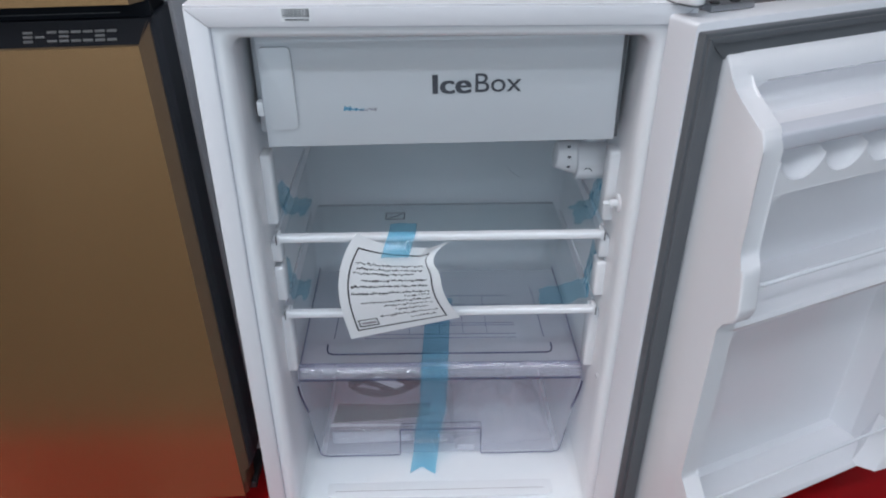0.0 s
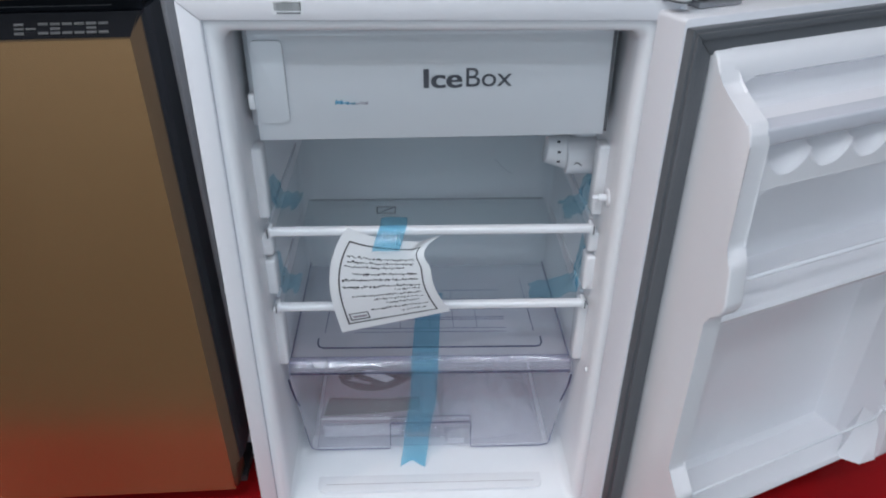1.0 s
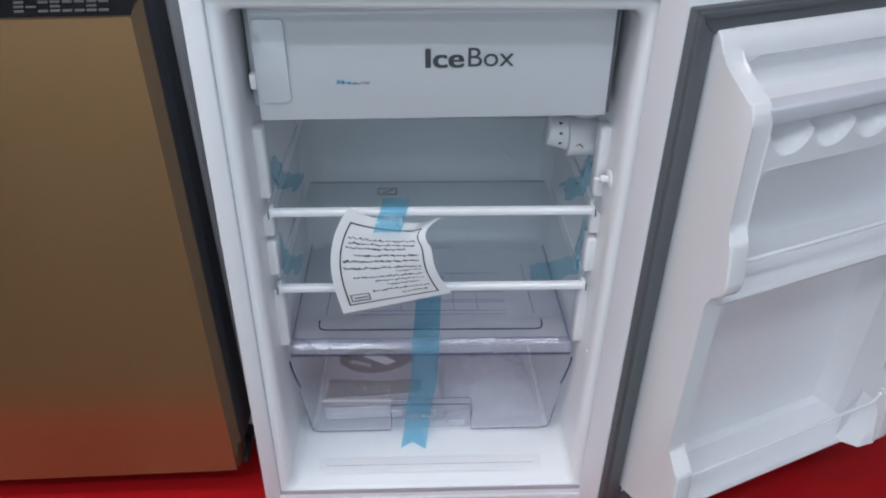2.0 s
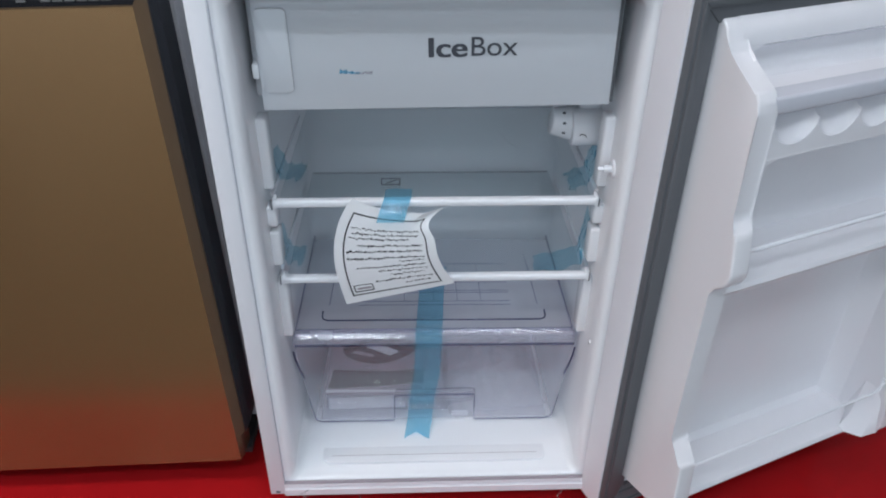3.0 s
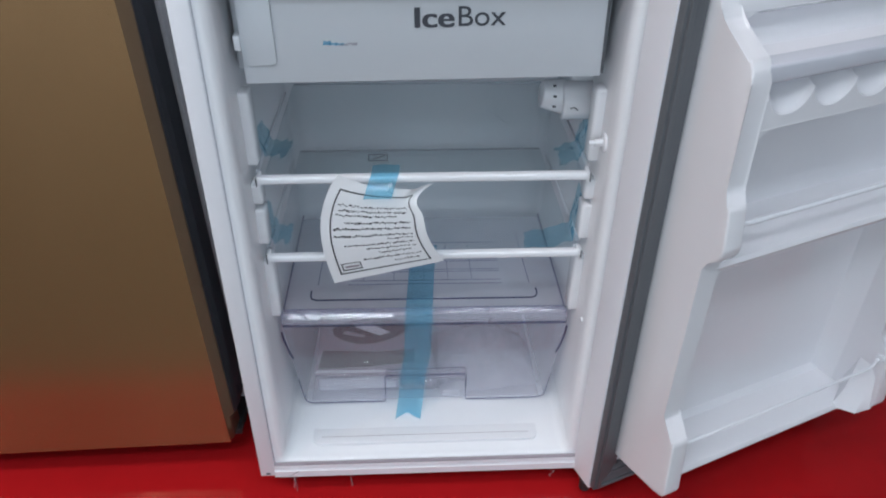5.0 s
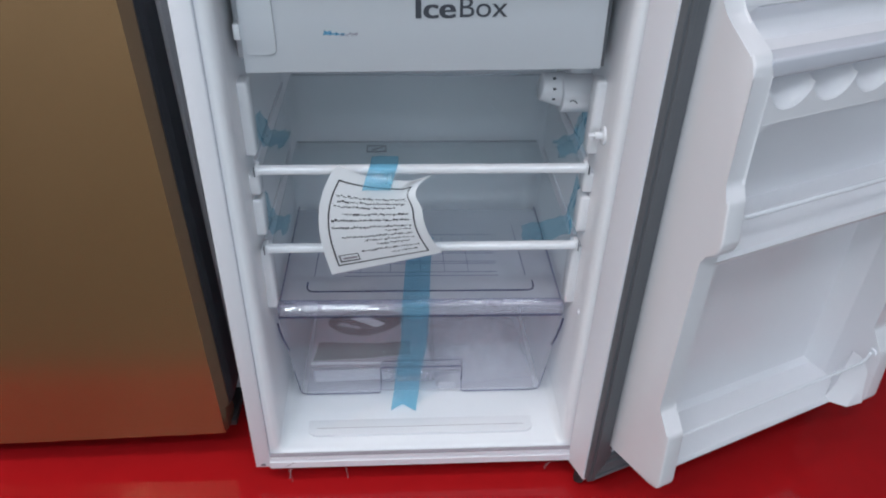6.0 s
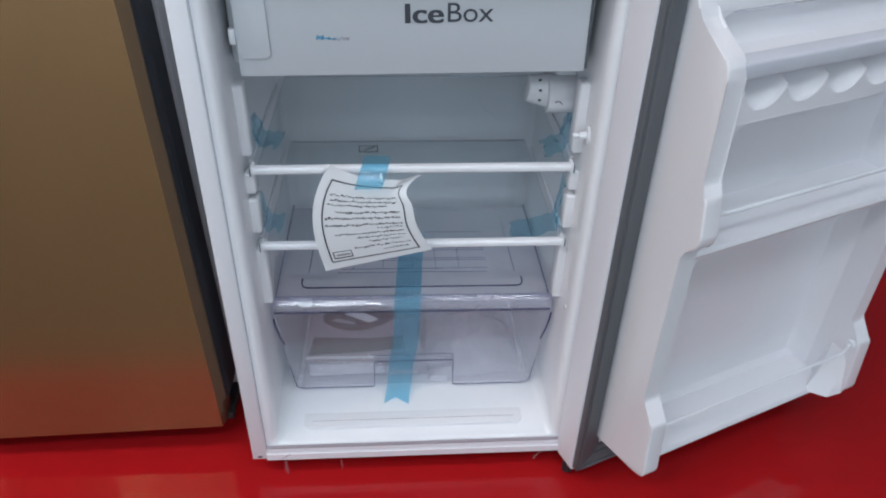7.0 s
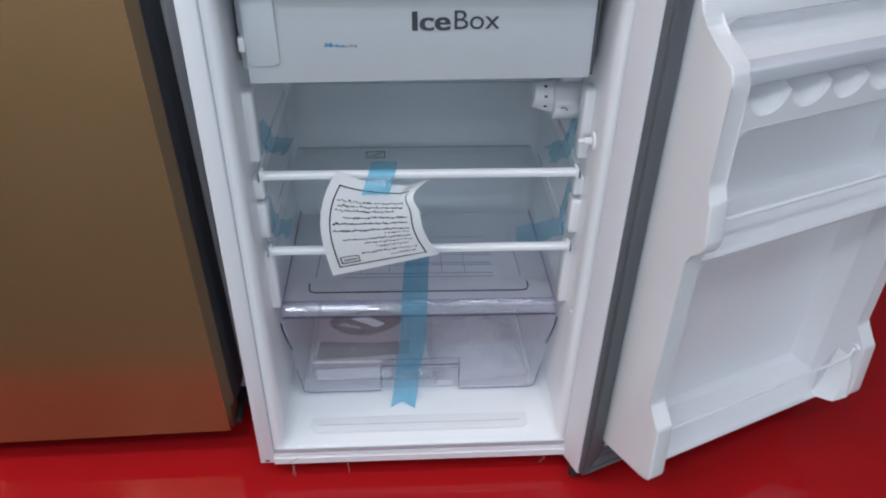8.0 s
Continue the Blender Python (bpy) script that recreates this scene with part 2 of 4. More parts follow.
for k in range(5):
    part("mullion", box(-4.2 + 2.06 * k, -4.14 + 2.06 * k, -0.03, 0.03, 0, 2.5), trim_white, fill_window)
for k in range(4):
    part("pane", box(-4.14 + 2.06 * k, -2.14 + 2.06 * k, -0.004, 0.004, 0, 2.5), glass, fill_window).visible_shadow = False
# added fill lamp in the opening, level with the fridge
window_fill = bpy.data.lights.new("window_fill", "AREA")
window_fill.shape, window_fill.size, window_fill.size_y, window_fill.energy, window_fill.color = "RECTANGLE", 8.3, 2.45, FILL_WATTS, (0.70, 0.86, 1.0)
new("window_fill", window_fill).matrix_world = look((0, -5.95, 1.5), (0, 0, 1.5))
tagged(part("wall_west", box(-5.15, -5, -6, 1.2, -0.1, 3.1), wall_paint), "plain pale painted showroom wall", "wall", kind="structure")
tagged(part("wall_east", box(5, 5.15, -6, 1.2, -0.1, 3.1), wall_paint), "plain pale painted showroom wall", "wall", kind="structure")
tagged(part("ceiling", box(-5, 5, -6, 1.2, 3.0, 3.1), wall_paint), "plain white showroom ceiling", "ceiling", kind="structure")


def stand_in_panel(x, y, w, d, watts):
    light = thing("stand_in_panel", "unseen light panel added in place of downlight rows, lit", "ceiling light", pose(x, y, 3.0), "ceiling lights")
    bm = box(-w / 2 - 0.02, w / 2 + 0.02, -d / 2 - 0.02, -d / 2, -0.02, 0.0)
    box(-w / 2 - 0.02, w / 2 + 0.02, d / 2, d / 2 + 0.02, -0.02, 0.0, bm)
    box(-w / 2 - 0.02, -w / 2, -d / 2, d / 2, -0.02, 0.0, bm)
    box(w / 2, w / 2 + 0.02, -d / 2, d / 2, -0.02, 0.0, bm)
    part("frame", bm, trim_white, light)
    part("diffuser", box(-w / 2, w / 2, -d / 2, d / 2, -0.008, -0.002), lamp_glow, light)
    lamp = bpy.data.lights.new("stand_in_lamp", "AREA")
    lamp.shape, lamp.size, lamp.size_y, lamp.energy, lamp.color = "RECTANGLE", w, d, watts, LAMP_COLOUR
    ob = new("stand_in_lamp", lamp)
    ob.parent = light
    ob.location = (0, 0, -0.025)


for x, y, w, d, watts in CEILING:
    stand_in_panel(x, y, w, d, watts)


def downlight(x, y, watts):
    light = thing("downlight", "small round warm ceiling downlight, lit", "ceiling light", pose(x, y, 3.0), "downlights")
    ring = loft([[(r * math.cos(2 * math.pi * k / 24), r * math.sin(2 * math.pi * k / 24), z) for k in range(24)] for r, z in ((0.085, 0.0), (0.085, -0.012), (0.062, -0.014), (0.060, -0.002))])
    part("bezel", ring, trim_white, light, smooth=True)
    lamp = bpy.data.lights.new("spot_lamp", "AREA")
    lamp.shape, lamp.size, lamp.energy, lamp.color = "DISK", 0.06, watts, WARM
    ob = new("spot_lamp", lamp)
    ob.parent = light
    ob.location = (0, 0, -0.018)


for x, y, watts in DOWNLIGHTS:
    downlight(x, y, watts)

# ---------------------------------------------------------------- the white fridge: cabinet
fridge = thing("fridge", "small white single-door fridge standing open on a red floor", "fridge")
part("side_panel", box(-0.2745, -0.252, 0.030, 0.52, 0.035, 0.874), enamel, fridge, bevel=0.002)
part("side_panel", box(0.252, 0.2745, 0.030, 0.52, 0.035, 0.874), enamel, fridge, bevel=0.002)
part("back_panel", box(-0.252, 0.252, 0.45, 0.52, 0.035, 0.870), enamel, fridge)
part("base_panel", box(-0.252, 0.252, 0.032, 0.45, 0.035, 0.058), enamel, fridge)
part("top_panel", box(-0.2748, 0.2748, -0.0012, 0.522, 0.8763, 0.8785), enamel, fridge, "flat white enamelled top", bevel=0.001)
g = 0.0005
rail = part("left_rail", prism([(-0.275, 0.035), (-0.251, 0.035), (-0.251, 0.855 - g), (-0.275, 0.876 - g)], "y", -0.001, 0.030), enamel, fridge, bevel=0.0012)
part("right_rail", prism([(0.275, 0.035), (0.275, 0.876 - g), (0.251, 0.855 - g), (0.251, 0.035)], "y", -0.001, 0.030), enamel, fridge, bevel=0.0012)
top_rail = part("top_rail", prism([(-0.275 + g, 0.876), (-0.251 + g, 0.855), (0.251 - g, 0.855), (0.275 - g, 0.876)], "y", -0.002, 0.030), enamel, fridge, bevel=0.0012)
bottom_rail = part("bottom_rail", prism([(-0.003, 0.034), (-0.006, 0.037), (-0.006, 0.050), (-0.001, 0.0515), (-0.001, 0.0535), (-0.004, 0.0545), (-0.003, 0.060), (0.006, 0.0615), (0.031, 0.0615), (0.031, 0.034)],
                               "x", -0.2505, 0.2505), enamel, fridge, "white lower rail with a scuffed corner", smooth=True)
part("scuff_mark", prism([(-0.226, 0.040), (-0.225, 0.0395), (-0.210, 0.050), (-0.211, 0.0505)], "y", -0.0064, -0.0058), grey_print, bottom_rail)
part("drain_slot", box(-0.266, -0.259, -0.0018, 0.001, 0.039, 0.0425), ink, rail, "small dark slot")

for s in (-1, 1):
    xs = sorted((s * 0.2497, s * 0.2508))
    part("rail_gap", box(*xs, 0.0004, 0.0050, 0.062, 0.854), rail_lilac, fridge)
part("rail_gap", box(-0.2497, 0.2497, 0.0004, 0.0050, 0.8541, 0.8549), rail_lilac, fridge)
part("rail_gap", box(-0.2500, 0.2500, -0.0030, 0.0050, 0.0612, 0.0622), grey_print, fridge)

# barcode on the top rail: bars of uneven width and a line of small print
rng = random.Random(4)
x = -0.1705
bm = bmesh.new()
while x < -0.1425:
    w = rng.choice((0.0004, 0.0006, 0.0010))
    box(x, x + w, -0.0029, -0.0024, 0.8655, 0.8745, bm)
    x += w + rng.choice((0.0004, 0.0006, 0.0009))
code = part("barcode_sticker", box(-0.1725, -0.1400, -0.0026, -0.0019, 0.8610, 0.8753), paper_mat, top_rail, "white barcode sticker")
bars = part("barcode_bars", bm, print_black, code)
bars.parent = fridge
bm = bmesh.new()
for i in range(14):
    box(-0.1680 + i * 0.0018, -0.1680 + i * 0.0018 + 0.0013, -0.0029, -0.0024, 0.8620, 0.8640, bm)
part("barcode_print", bm, ink, top_rail)

# inner liner: one moulded tub
rings = []
for y, hw, z0, z1, r in ((0.004, 0.2508, 0.0610, 0.8552, 0.006), (0.0035, 0.2440, 0.0640, 0.8500, 0.010), (0.0050, 0.2385, 0.0655, 0.8455, 0.012), (0.0110, 0.2340, 0.0665, 0.8410, 0.014),
                         (0.0200, 0.2325, 0.0690, 0.8395, 0.015), (0.0360, 0.2320, 0.0770, 0.8390, 0.016), (0.1100, 0.2310, 0.0800, 0.8390, 0.018), (0.3700, 0.2275, 0.0860, 0.8390, 0.024), (0.3880, 0.2245, 0.0885, 0.8370, 0.028),
                         (0.4010, 0.2180, 0.0950, 0.8310, 0.034), (0.4100, 0.2080, 0.1050, 0.8220, 0.040), (0.4145, 0.1950, 0.1180, 0.8100, 0.046), (0.4150, 0.1850, 0.1280, 0.8000, 0.050)):
    rings.append([(a, y, b) for a, b in round_rect(-hw, hw, z0, z1, r, 6)])
part("inner_liner", loft(rings), abs_white, fridge, "glossy white moulded inside", smooth=True)
# raised pad and lip line on the floor of the tub
pad = prism(round_rect(-0.190, 0.186, 0.026, 0.082, 0.014, 6), "z", 0.0730, 0.0779)
part("floor_pad", pad, abs_white, fridge, bevel=0.0036, segments=4)
part("floor_groove", box(-0.176, 0.172, 0.0402, 0.0408, 0.0773, 0.0783), grey_print, fridge)

# shelf guides on both side walls
for s in (-1, 1):
    for z0, z1, y0, y1 in ((0.574, 0.676, 0.066, 0.094), (0.517, 0.548, 0.062, 0.088), (0.452, 0.509, 0.062, 0.090), (0.318, 0.423, 0.066, 0.096)):
        xs = sorted((s * 0.2345, s * 0.2185))
        part("shelf_guide", box(*xs, y0, y1, z0, z1), abs_white, fridge, bevel=0.004, segments=3)
    for z in (0.560, 0.434):
        xs = sorted((s * 0.2345, s * 0.2260))
        part("shelf_ledge", box(*xs, 0.100, 0.38, z - 0.014, z - 0.008), abs_white, fridge, bevel=0.002)

# freezer compartment with its flap
icebox = part("ice_box", box(-0.2275, 0.2275, 0.078, 0.400, 0.702, 0.836), ice_plastic, fridge, "white freezer compartment", bevel=0.004)
flap = part("ice_box_flap", prism([(0.052, 0.6965), (0.070, 0.6985), (0.070, 0.8340), (0.056, 0.8340), (0.0535, 0.826)], "x", -0.2160, 0.2150), ice_plastic, fridge, "glossy pale grey-white freezer flap", bevel=0.0016)
flap.matrix_world = pose(0, 0, 0.765, 0, -0.8, 0) @ pose(0, 0, -0.765)
part("flap_edge", box(0.2155, 0.2195, 0.056, 0.072, 0.699, 0.834), rubber, flap)
grip = [(x_, z_) for x_, z_ in round_rect(-0.2125, -0.1755, 0.7205, 0.8215, 0.006, 5)]
part("grip_plate", prism(grip, "y", 0.0490, 0.0540), ice_plastic, flap, bevel=0.0010)
part("flap_hinge", box(-0.2230, -0.2155, 0.050, 0.064, 0.738, 0.756), trim_white, flap, bevel=0.001)


def lettering(text, size, heavier, bold, material_, parent, x, y, z, width, name):
    """Raised letters, facing -y, with their lower left corner at x, z."""
    curve = bpy.data.curves.new(name, "FONT")
    curve.body, curve.size, curve.extrude, curve.offset = text, size, 0.0003, heavier
    holder = new("letters_tmp", curve)
    bpy.context.view_layer.update()
    me = bpy.data.meshes.new_from_object(holder.evaluated_get(bpy.context.evaluated_depsgraph_get()))
    bpy.data.objects.remove(holder)
    xs = [v.co.x for v in me.vertices]
    k = width / (max(xs) - min(xs))
    me.transform(Matrix.Diagonal((k, 1, 1, 1)) @ Matrix.Translation((-min(xs), 0, 0)))
    me.transform(pose(x, y, z, 90, 0, 0))
    bm = bmesh.new()
    for k in range(bold):
        shifted = me.copy()
        shifted.transform(Matrix.Translation((0.0007 * (k - (bold - 1) / 2), 0.00004 * k, 0.0)))
        bm.from_mesh(shifted)
        bpy.data.meshes.remove(shifted)
    bm.to_mesh(me)
    bm.free()
    me.materials.clear()
    me.materials.append(material_)
    me.name = name
    ob = new(name, me)
    ob.parent = parent
    return ob


lettering("Ice", 0.0335, 0.0002, 4, ink, flap, -0.0100, 0.0518, 0.7612, 0.0450, "lettering")
lettering("Box", 0.0335, 0.0, 1, ink, flap, 0.0405, 0.0518, 0.7620, 0.0555, "lettering")
# torn remains of blue tape on the flap
rng = random.Random(11)
for k in range(6):
    x = -0.1195 + 0.0068 * k + rng.uniform(-0.002, 0.002)
    w, hgt = rng.uniform(0.007, 0.011), rng.uniform(0.003, 0.0065) * (1 if k < 3 else 0.6)
    z = 0.7420 + rng.uniform(-0.0012, 0.0012)
    part("tape_remains", prism([(x, z), (x + w * 0.5, z + 0.0012), (x + w, z), (x + w * 1.1, z + hgt), (x + w * 0.5, z + hgt * 0.7), (x + w * 0.2, z + hgt * 1.1)], "y", 0.0514 - 0.0001 * k, 0.0518), worn_tape if k < 3 else film, flap)

# thermostat housing with dial
bm = rod((0.188, 0.134, 0.634), (0.2335, 0.134, 0.634), 0.0265, sides=32)
thermo = part("thermostat", bm, trim_white, fridge, "white thermostat with dial", bevel=0.011, segments=4)
part("thermostat_back", box(0.200, 0.2335, 0.138, 0.230, 0.616, 0.690), trim_white, thermo, bevel=0.008, segments=3)
dial = part("dial", rod((0.161, 0.140, 0.641), (0.192, 0.140, 0.637), 0.0185, sides=28, r2=0.0245), trim_white, thermo, bevel=0.005, segments=3)
for k in range(3):
    a = radians(125 + 38 * k)
    y_, z_ = 0.140 + 0.0222 * math.cos(a), 0.639 + 0.0222 * math.sin(a)
    part("dial_mark", box(0.175, 0.179, y_ - 0.0012, y_ + 0.0012, z_ - 0.0012, z_ + 0.0012), ink, thermo)
part("lens_seam", tube([(0.196 + 0.002 * k, 0.1030 - 0.0, 0.640 - 0.0016 * (k - 2) ** 2 * 0.3 - 0.004) for k in range(6)], 0.0007), rubber, thermo)

# faint light reflections on the back wall, modelled as pale arcs
for x, z, k0 in ((0.134, 0.488, 0), (0.126, 0.498, 1)):
    part("reflection_arc", tube([(x + 0.0055 * k, 0.4135, z - 0.0062 * k + 0.0005 * k * k) for k in range(2 if k0 else 5)], 0.0014, sides=6), trim_white, fridge)

# lamp switch on the side wall
switch = part("light_switch", rod((0.2335, 0.046, 0.6125), (0.2290, 0.046, 0.6125), 0.0125, sides=28), trim_white, fridge, "small white push switch", bevel=0.001)
part("plunger", rod((0.2295, 0.046, 0.6125), (0.2190, 0.046, 0.6125), 0.0050, sides=16), trim_white, switch)
part("plunger", rod((0.2195, 0.046, 0.6125), (0.2110, 0.046, 0.6125), 0.0028, sides=16), trim_white, switch)
part("screw_boss", rod((0.2325, 0.030, 0.330), (0.2295, 0.030, 0.330), 0.004, sides=14), trim_white, fridge)

# feet and hinges
for x, y in ((-0.238, 0.048), (0.226, 0.060), (-0.235, 0.47), (0.235, 0.47)):
    bm = rod((x, y, 0.0), (x, y, 0.012), 0.018, sides=20)
    rod((x, y, 0.010), (x, y, 0.036), 0.007, bm, sides=12)
    part("foot", bm, dark_rubber, fridge, "black levelling foot")
part("lower_hinge", box(0.236, 0.268, 0.004, 0.035, 0.0235, 0.0285), dark_rubber, fridge, bevel=0.001)
part("hinge_pin", rod((0.262, -0.022, 0.008), (0.262, -0.022, 0.0275), 0.009, sides=16), dark_rubber, fridge)
cover = [(0.2385, 0.075), (0.2385, 0.022), (0.2420, 0.003), (0.2465, -0.010), (0.2535, -0.023), (0.2590, -0.0275), (0.2650, -0.0280), (0.2715, -0.023), (0.2755, -0.014), (0.2765, 0.075)]
part("top_hinge_cover", prism(cover, "z", 0.8800, 0.9060), trim_white, fridge, "white plastic hinge cover", bevel=0.003, segments=3)
# thin dark layer draws the shade line beneath the hinge cover
part("hinge_shade_strip", prism([(a, b + 0.001) for a, b in cover], "z", 0.8786, 0.8802), rubber, fridge)

# ---------------------------------------------------------------- the white fridge: open door
door = part("door", prism(round_rect(0.0100, 0.548, 0.030, 0.867, 0.005, 4), "y", 0.001, 0.046), enamel, fridge, "white enamelled door, wide open", bevel=0.0028, segments=3)
door.matrix_world = pose(0.252, -0.048, 0.0, 0, 0, DOOR_TURN)


def frame_ring(x0, x1, z0, z1, w, y0, y1):
    """A picture-frame ring with mitred corners."""
    o = [(x0, z0), (x1, z0), (x1, z1), (x0, z1)]
    i = [(x0 + w, z0 + w), (x1 - w, z0 + w), (x1 - w, z1 - w), (x0 + w, z1 - w)]
    return [prism([o[k], o[(k + 1) % 4], i[(k + 1) % 4], i[k]], "y", y0, y1) for k in range(4)]


for name, dims, round_ in (("gasket", (0.013, 0.535, 0.037, 0.858, 0.030, -0.010, 0.002), 0.0015), ("gasket_lip", (0.017, 0.531, 0.041, 0.854, 0.007, -0.0135, -0.009), 0.001),
                           ("gasket_fold", (0.043, 0.505, 0.067, 0.828, 0.010, -0.006, 0.002), 0.0005)):
    for bm in frame_ring(*dims):
        part(name, bm, rubber, door, "dark grey rubber door seal", bevel=round_)

# moulded door liner: back wall, two side dykes, top, egg shelf, middle shelf, bottom bin
L0, L1, T = 0.046, 0.503, 0.028
part("liner_back", box(L0, L1, -0.004, 0.0015, 0.098, 0.832), door_plastic, door, "white moulded door inside")
DYKE = [(0.000, 0.104), (-0.014, 0.1085), (-0.098, 0.1245), (-0.110, 0.1265), (-0.1165, 0.131), (-0.1190, 0.140), (-0.1125, 0.231), (-0.1105, 0.237), (-0.0845, 0.262), (-0.0835, 0.270), (-0.0835, 0.520),
        (-0.0845, 0.528), (-0.0890, 0.5315), (-0.1010, 0.540), (-0.1065, 0.550), (-0.1080, 0.560), (-0.1015, 0.606), (-0.0995, 0.612), (-0.0890, 0.6255), (-0.0875, 0.632), (-0.0870, 0.752), (-0.0850, 0.764),
        (-0.0790, 0.7745), (-0.0400, 0.7930), (-0.0300, 0.8010), (-0.0245, 0.812), (-0.0200, 0.824), (-0.0130, 0.832), (0.000, 0.8355)]
for a, b in ((L0, L0 + T), (L1 - T, L1)):
    part("liner_side", prism(DYKE, "x", a, b), door_plastic, door, bevel=0.0028, segments=3)
TOPP = [(0.0, 0.797), (-0.018, 0.799), (-0.024, 0.8035), (-0.024, 0.815), (-0.019, 0.825), (-0.012, 0.833), (0.0, 0.8355)]
part("liner_top", prism(TOPP, "x", L0 + T - 0.006, L1 - T + 0.006), door_plastic, door, smooth=True)
part("egg_shelf_floor", prism([(0.0, 0.758), (0.0, 0.766), (-0.060, 0.762), (-0.060, 0.752)], "x", L0 + 0.02, L1 - 0.02), door_plastic, door)
part("egg_shelf_back", prism([(0.0, 0.760), (-0.026, 0.764), (-0.017, 0.768), (-0.010, 0.775), (-0.005, 0.803), (0.0, 0.806)], "x", L0 + 0.02, L1 - 0.02), door_plastic, door, smooth=True)
part("egg_shelf_rail", prism(round_rect(-0.0855, -0.0580, 0.7470, 0.7680, 0.004, 4), "x", L0 + T - 0.004, L1 - T + 0.004), rail_lilac, door, "translucent lilac retaining rail", smooth=True)


def egg_front(s, t):
    """Front wall under the egg rail, with scooped egg rests."""
    u = L0 + T - 0.004 + s * (L1 - L0 - 2 * T + 0.008)
    z = 0.6955 + t * 0.0565
    n = 0.0848
    d = abs((u - 0.1117 + 0.032) % 0.064 - 0.032)
    low = 0.7080 + 0.0322 - math.sqrt(0.0322 ** 2 - d * d)
    if z > low and u < 0.472:
        n -= 0.0035 * smooth01(0, 0.0012, z - low) + min(1.35 * (z - low), 0.030 + 0.5 * (z - low))
    return (u, -n, z)


part("egg_shelf_front", sheet(egg_front, 520, 76), door_plastic, door, "white wall with scooped egg rests", smooth=True)
part("egg_shelf_underside", box(L0 + 0.02, L1 - 0.02, -0.0848, 0.0, 0.6925, 0.6962), door_plastic, door, bevel=0.001)
part("middle_shelf", prism([(0.0, 0.508), (0.0, 0.536), (-0.010, 0.529), (-0.072, 0.523), (-0.081, 0.519), (-0.084, 0.513), (-0.082, 0.507), (-0.075, 0.503)], "x", L0 + T - 0.006, L1 - T + 0.006), door_plastic, door, smooth=True)
part("bottom_bin_floor", prism([(0.0, 0.104), (0.0, 0.150), (-0.012, 0.134), (-0.070, 0.127), (-0.083, 0.124), (-0.087, 0.118), (-0.085, 0.112), (-0.078, 0.108)], "x", L0 + T - 0.006, L1 - T + 0.006), door_plastic, door, smooth=True)
for s, (a, b) in ((1, (L0 + T, 0.070)), (-1, (L1 - T, L1 - 0.024))):
    part("liner_corner", prism([(a - s * 0.004, 0.0), (a + s * 0.022, 0.0), (a + s * 0.008, -0.012), (a - s * 0.002, -0.045)], "z", 0.110, 0.7680), door_plastic, door, smooth=True)


def fillet(cx, cz, sx, sz, r, n0, n1):
    """A rounded inner corner of a moulded pocket: the corner at (cx, cz), the pocket towards sx, sz."""
    pts = [(cx - sx * 0.004, cz - sz * 0.004), (cx + sx * r, cz - sz * 0.004)]
    for k in range(9):
        a = radians(90 * k / 8)
        pts.append((cx + sx * (r - r * math.sin(a)), cz + sz * (r - r * math.cos(a))))
    pts.append((cx - sx * 0.004, cz + sz * r))
    return prism(pts, "y", -n1, -n0)


for s, a in ((1, L0 + T), (-1, L1 - T)):
    part("pocket_corner", fillet(a, 0.8035, s, -1, 0.034, 0.0, 0.0236), door_plastic, door, smooth=True)
    part("pocket_corner", fillet(a, 0.6930, s, -1, 0.027, 0.0, 0.0846), door_plastic, door, smooth=True)
    part("pocket_corner", fillet(a, 0.506, s, -1, 0.026, 0.0, 0.0800), door_plastic, door, smooth=True)


# the end of the bottom bin flares into the outer dyke
wedge = [[(L1 - T + 0.004, -0.050, 0.119), (0.430, -0.079, 0.119), (0.452, -0.110, 0.121), (L1 - T + 0.004, -0.116, 0.126)],
         [(L1 - T + 0.004, -0.052, 0.150), (0.452, -0.078, 0.150), (0.466, -0.106, 0.150), (L1 - T + 0.004, -0.114, 0.150)],
         [(L1 - T + 0.004, -0.056, 0.205), (0.4742, -0.070, 0.205), (0.4744, -0.090, 0.205), (L1 - T + 0.004, -0.104, 0.205)]]
bm = loft(wedge)
bm.verts.ensure_lookup_table()
bm.faces.new([bm.verts[k] for k in (3, 2, 1, 0)])
part("bin_end", bm, door_plastic, door, smooth=True)


def guard_rail(z, n, name):
    a, b = L0 + T, L1 - T
    return part(name, tube([(a - 0.004, -n - 0.004, z + 0.031), (a + 0.002, -n - 0.004, z + 0.030), (a + 0.006, -n - 0.003, z + 0.024), (a + 0.011, -n, z + 0.008), (a + 0.016, -n, z + 0.002), (a + 0.024, -n, z),
                            (b - 0.024, -n, z), (b - 0.016, -n, z + 0.002), (b - 0.011, -n, z + 0.008), (b - 0.006, -n - 0.003, z + 0.024), (b - 0.002, -n - 0.004, z + 0.030), (b + 0.004, -n - 0.004, z + 0.031)], 0.0033), trim_white, door,
                "white-coated wire guard rail")


guard_rail(0.574, 0.087, "guard_wire")
part("guard_wire", tube([(L0 + T - 0.004, -0.100, 0.213), (L1 - T - 0.022, -0.100, 0.213), (L1 - T - 0.012, -0.0995, 0.218), (L1 - T - 0.008, -0.099, 0.226), (L1 - T + 0.004, -0.099, 0.228)], 0.0026), trim_white, door, "white-coated wire guard rail")
part("wire_boss", rod((L1 - T + 0.001, -0.099, 0.228), (L1 - T - 0.005, -0.099, 0.228), 0.007, sides=18), trim_white, door)
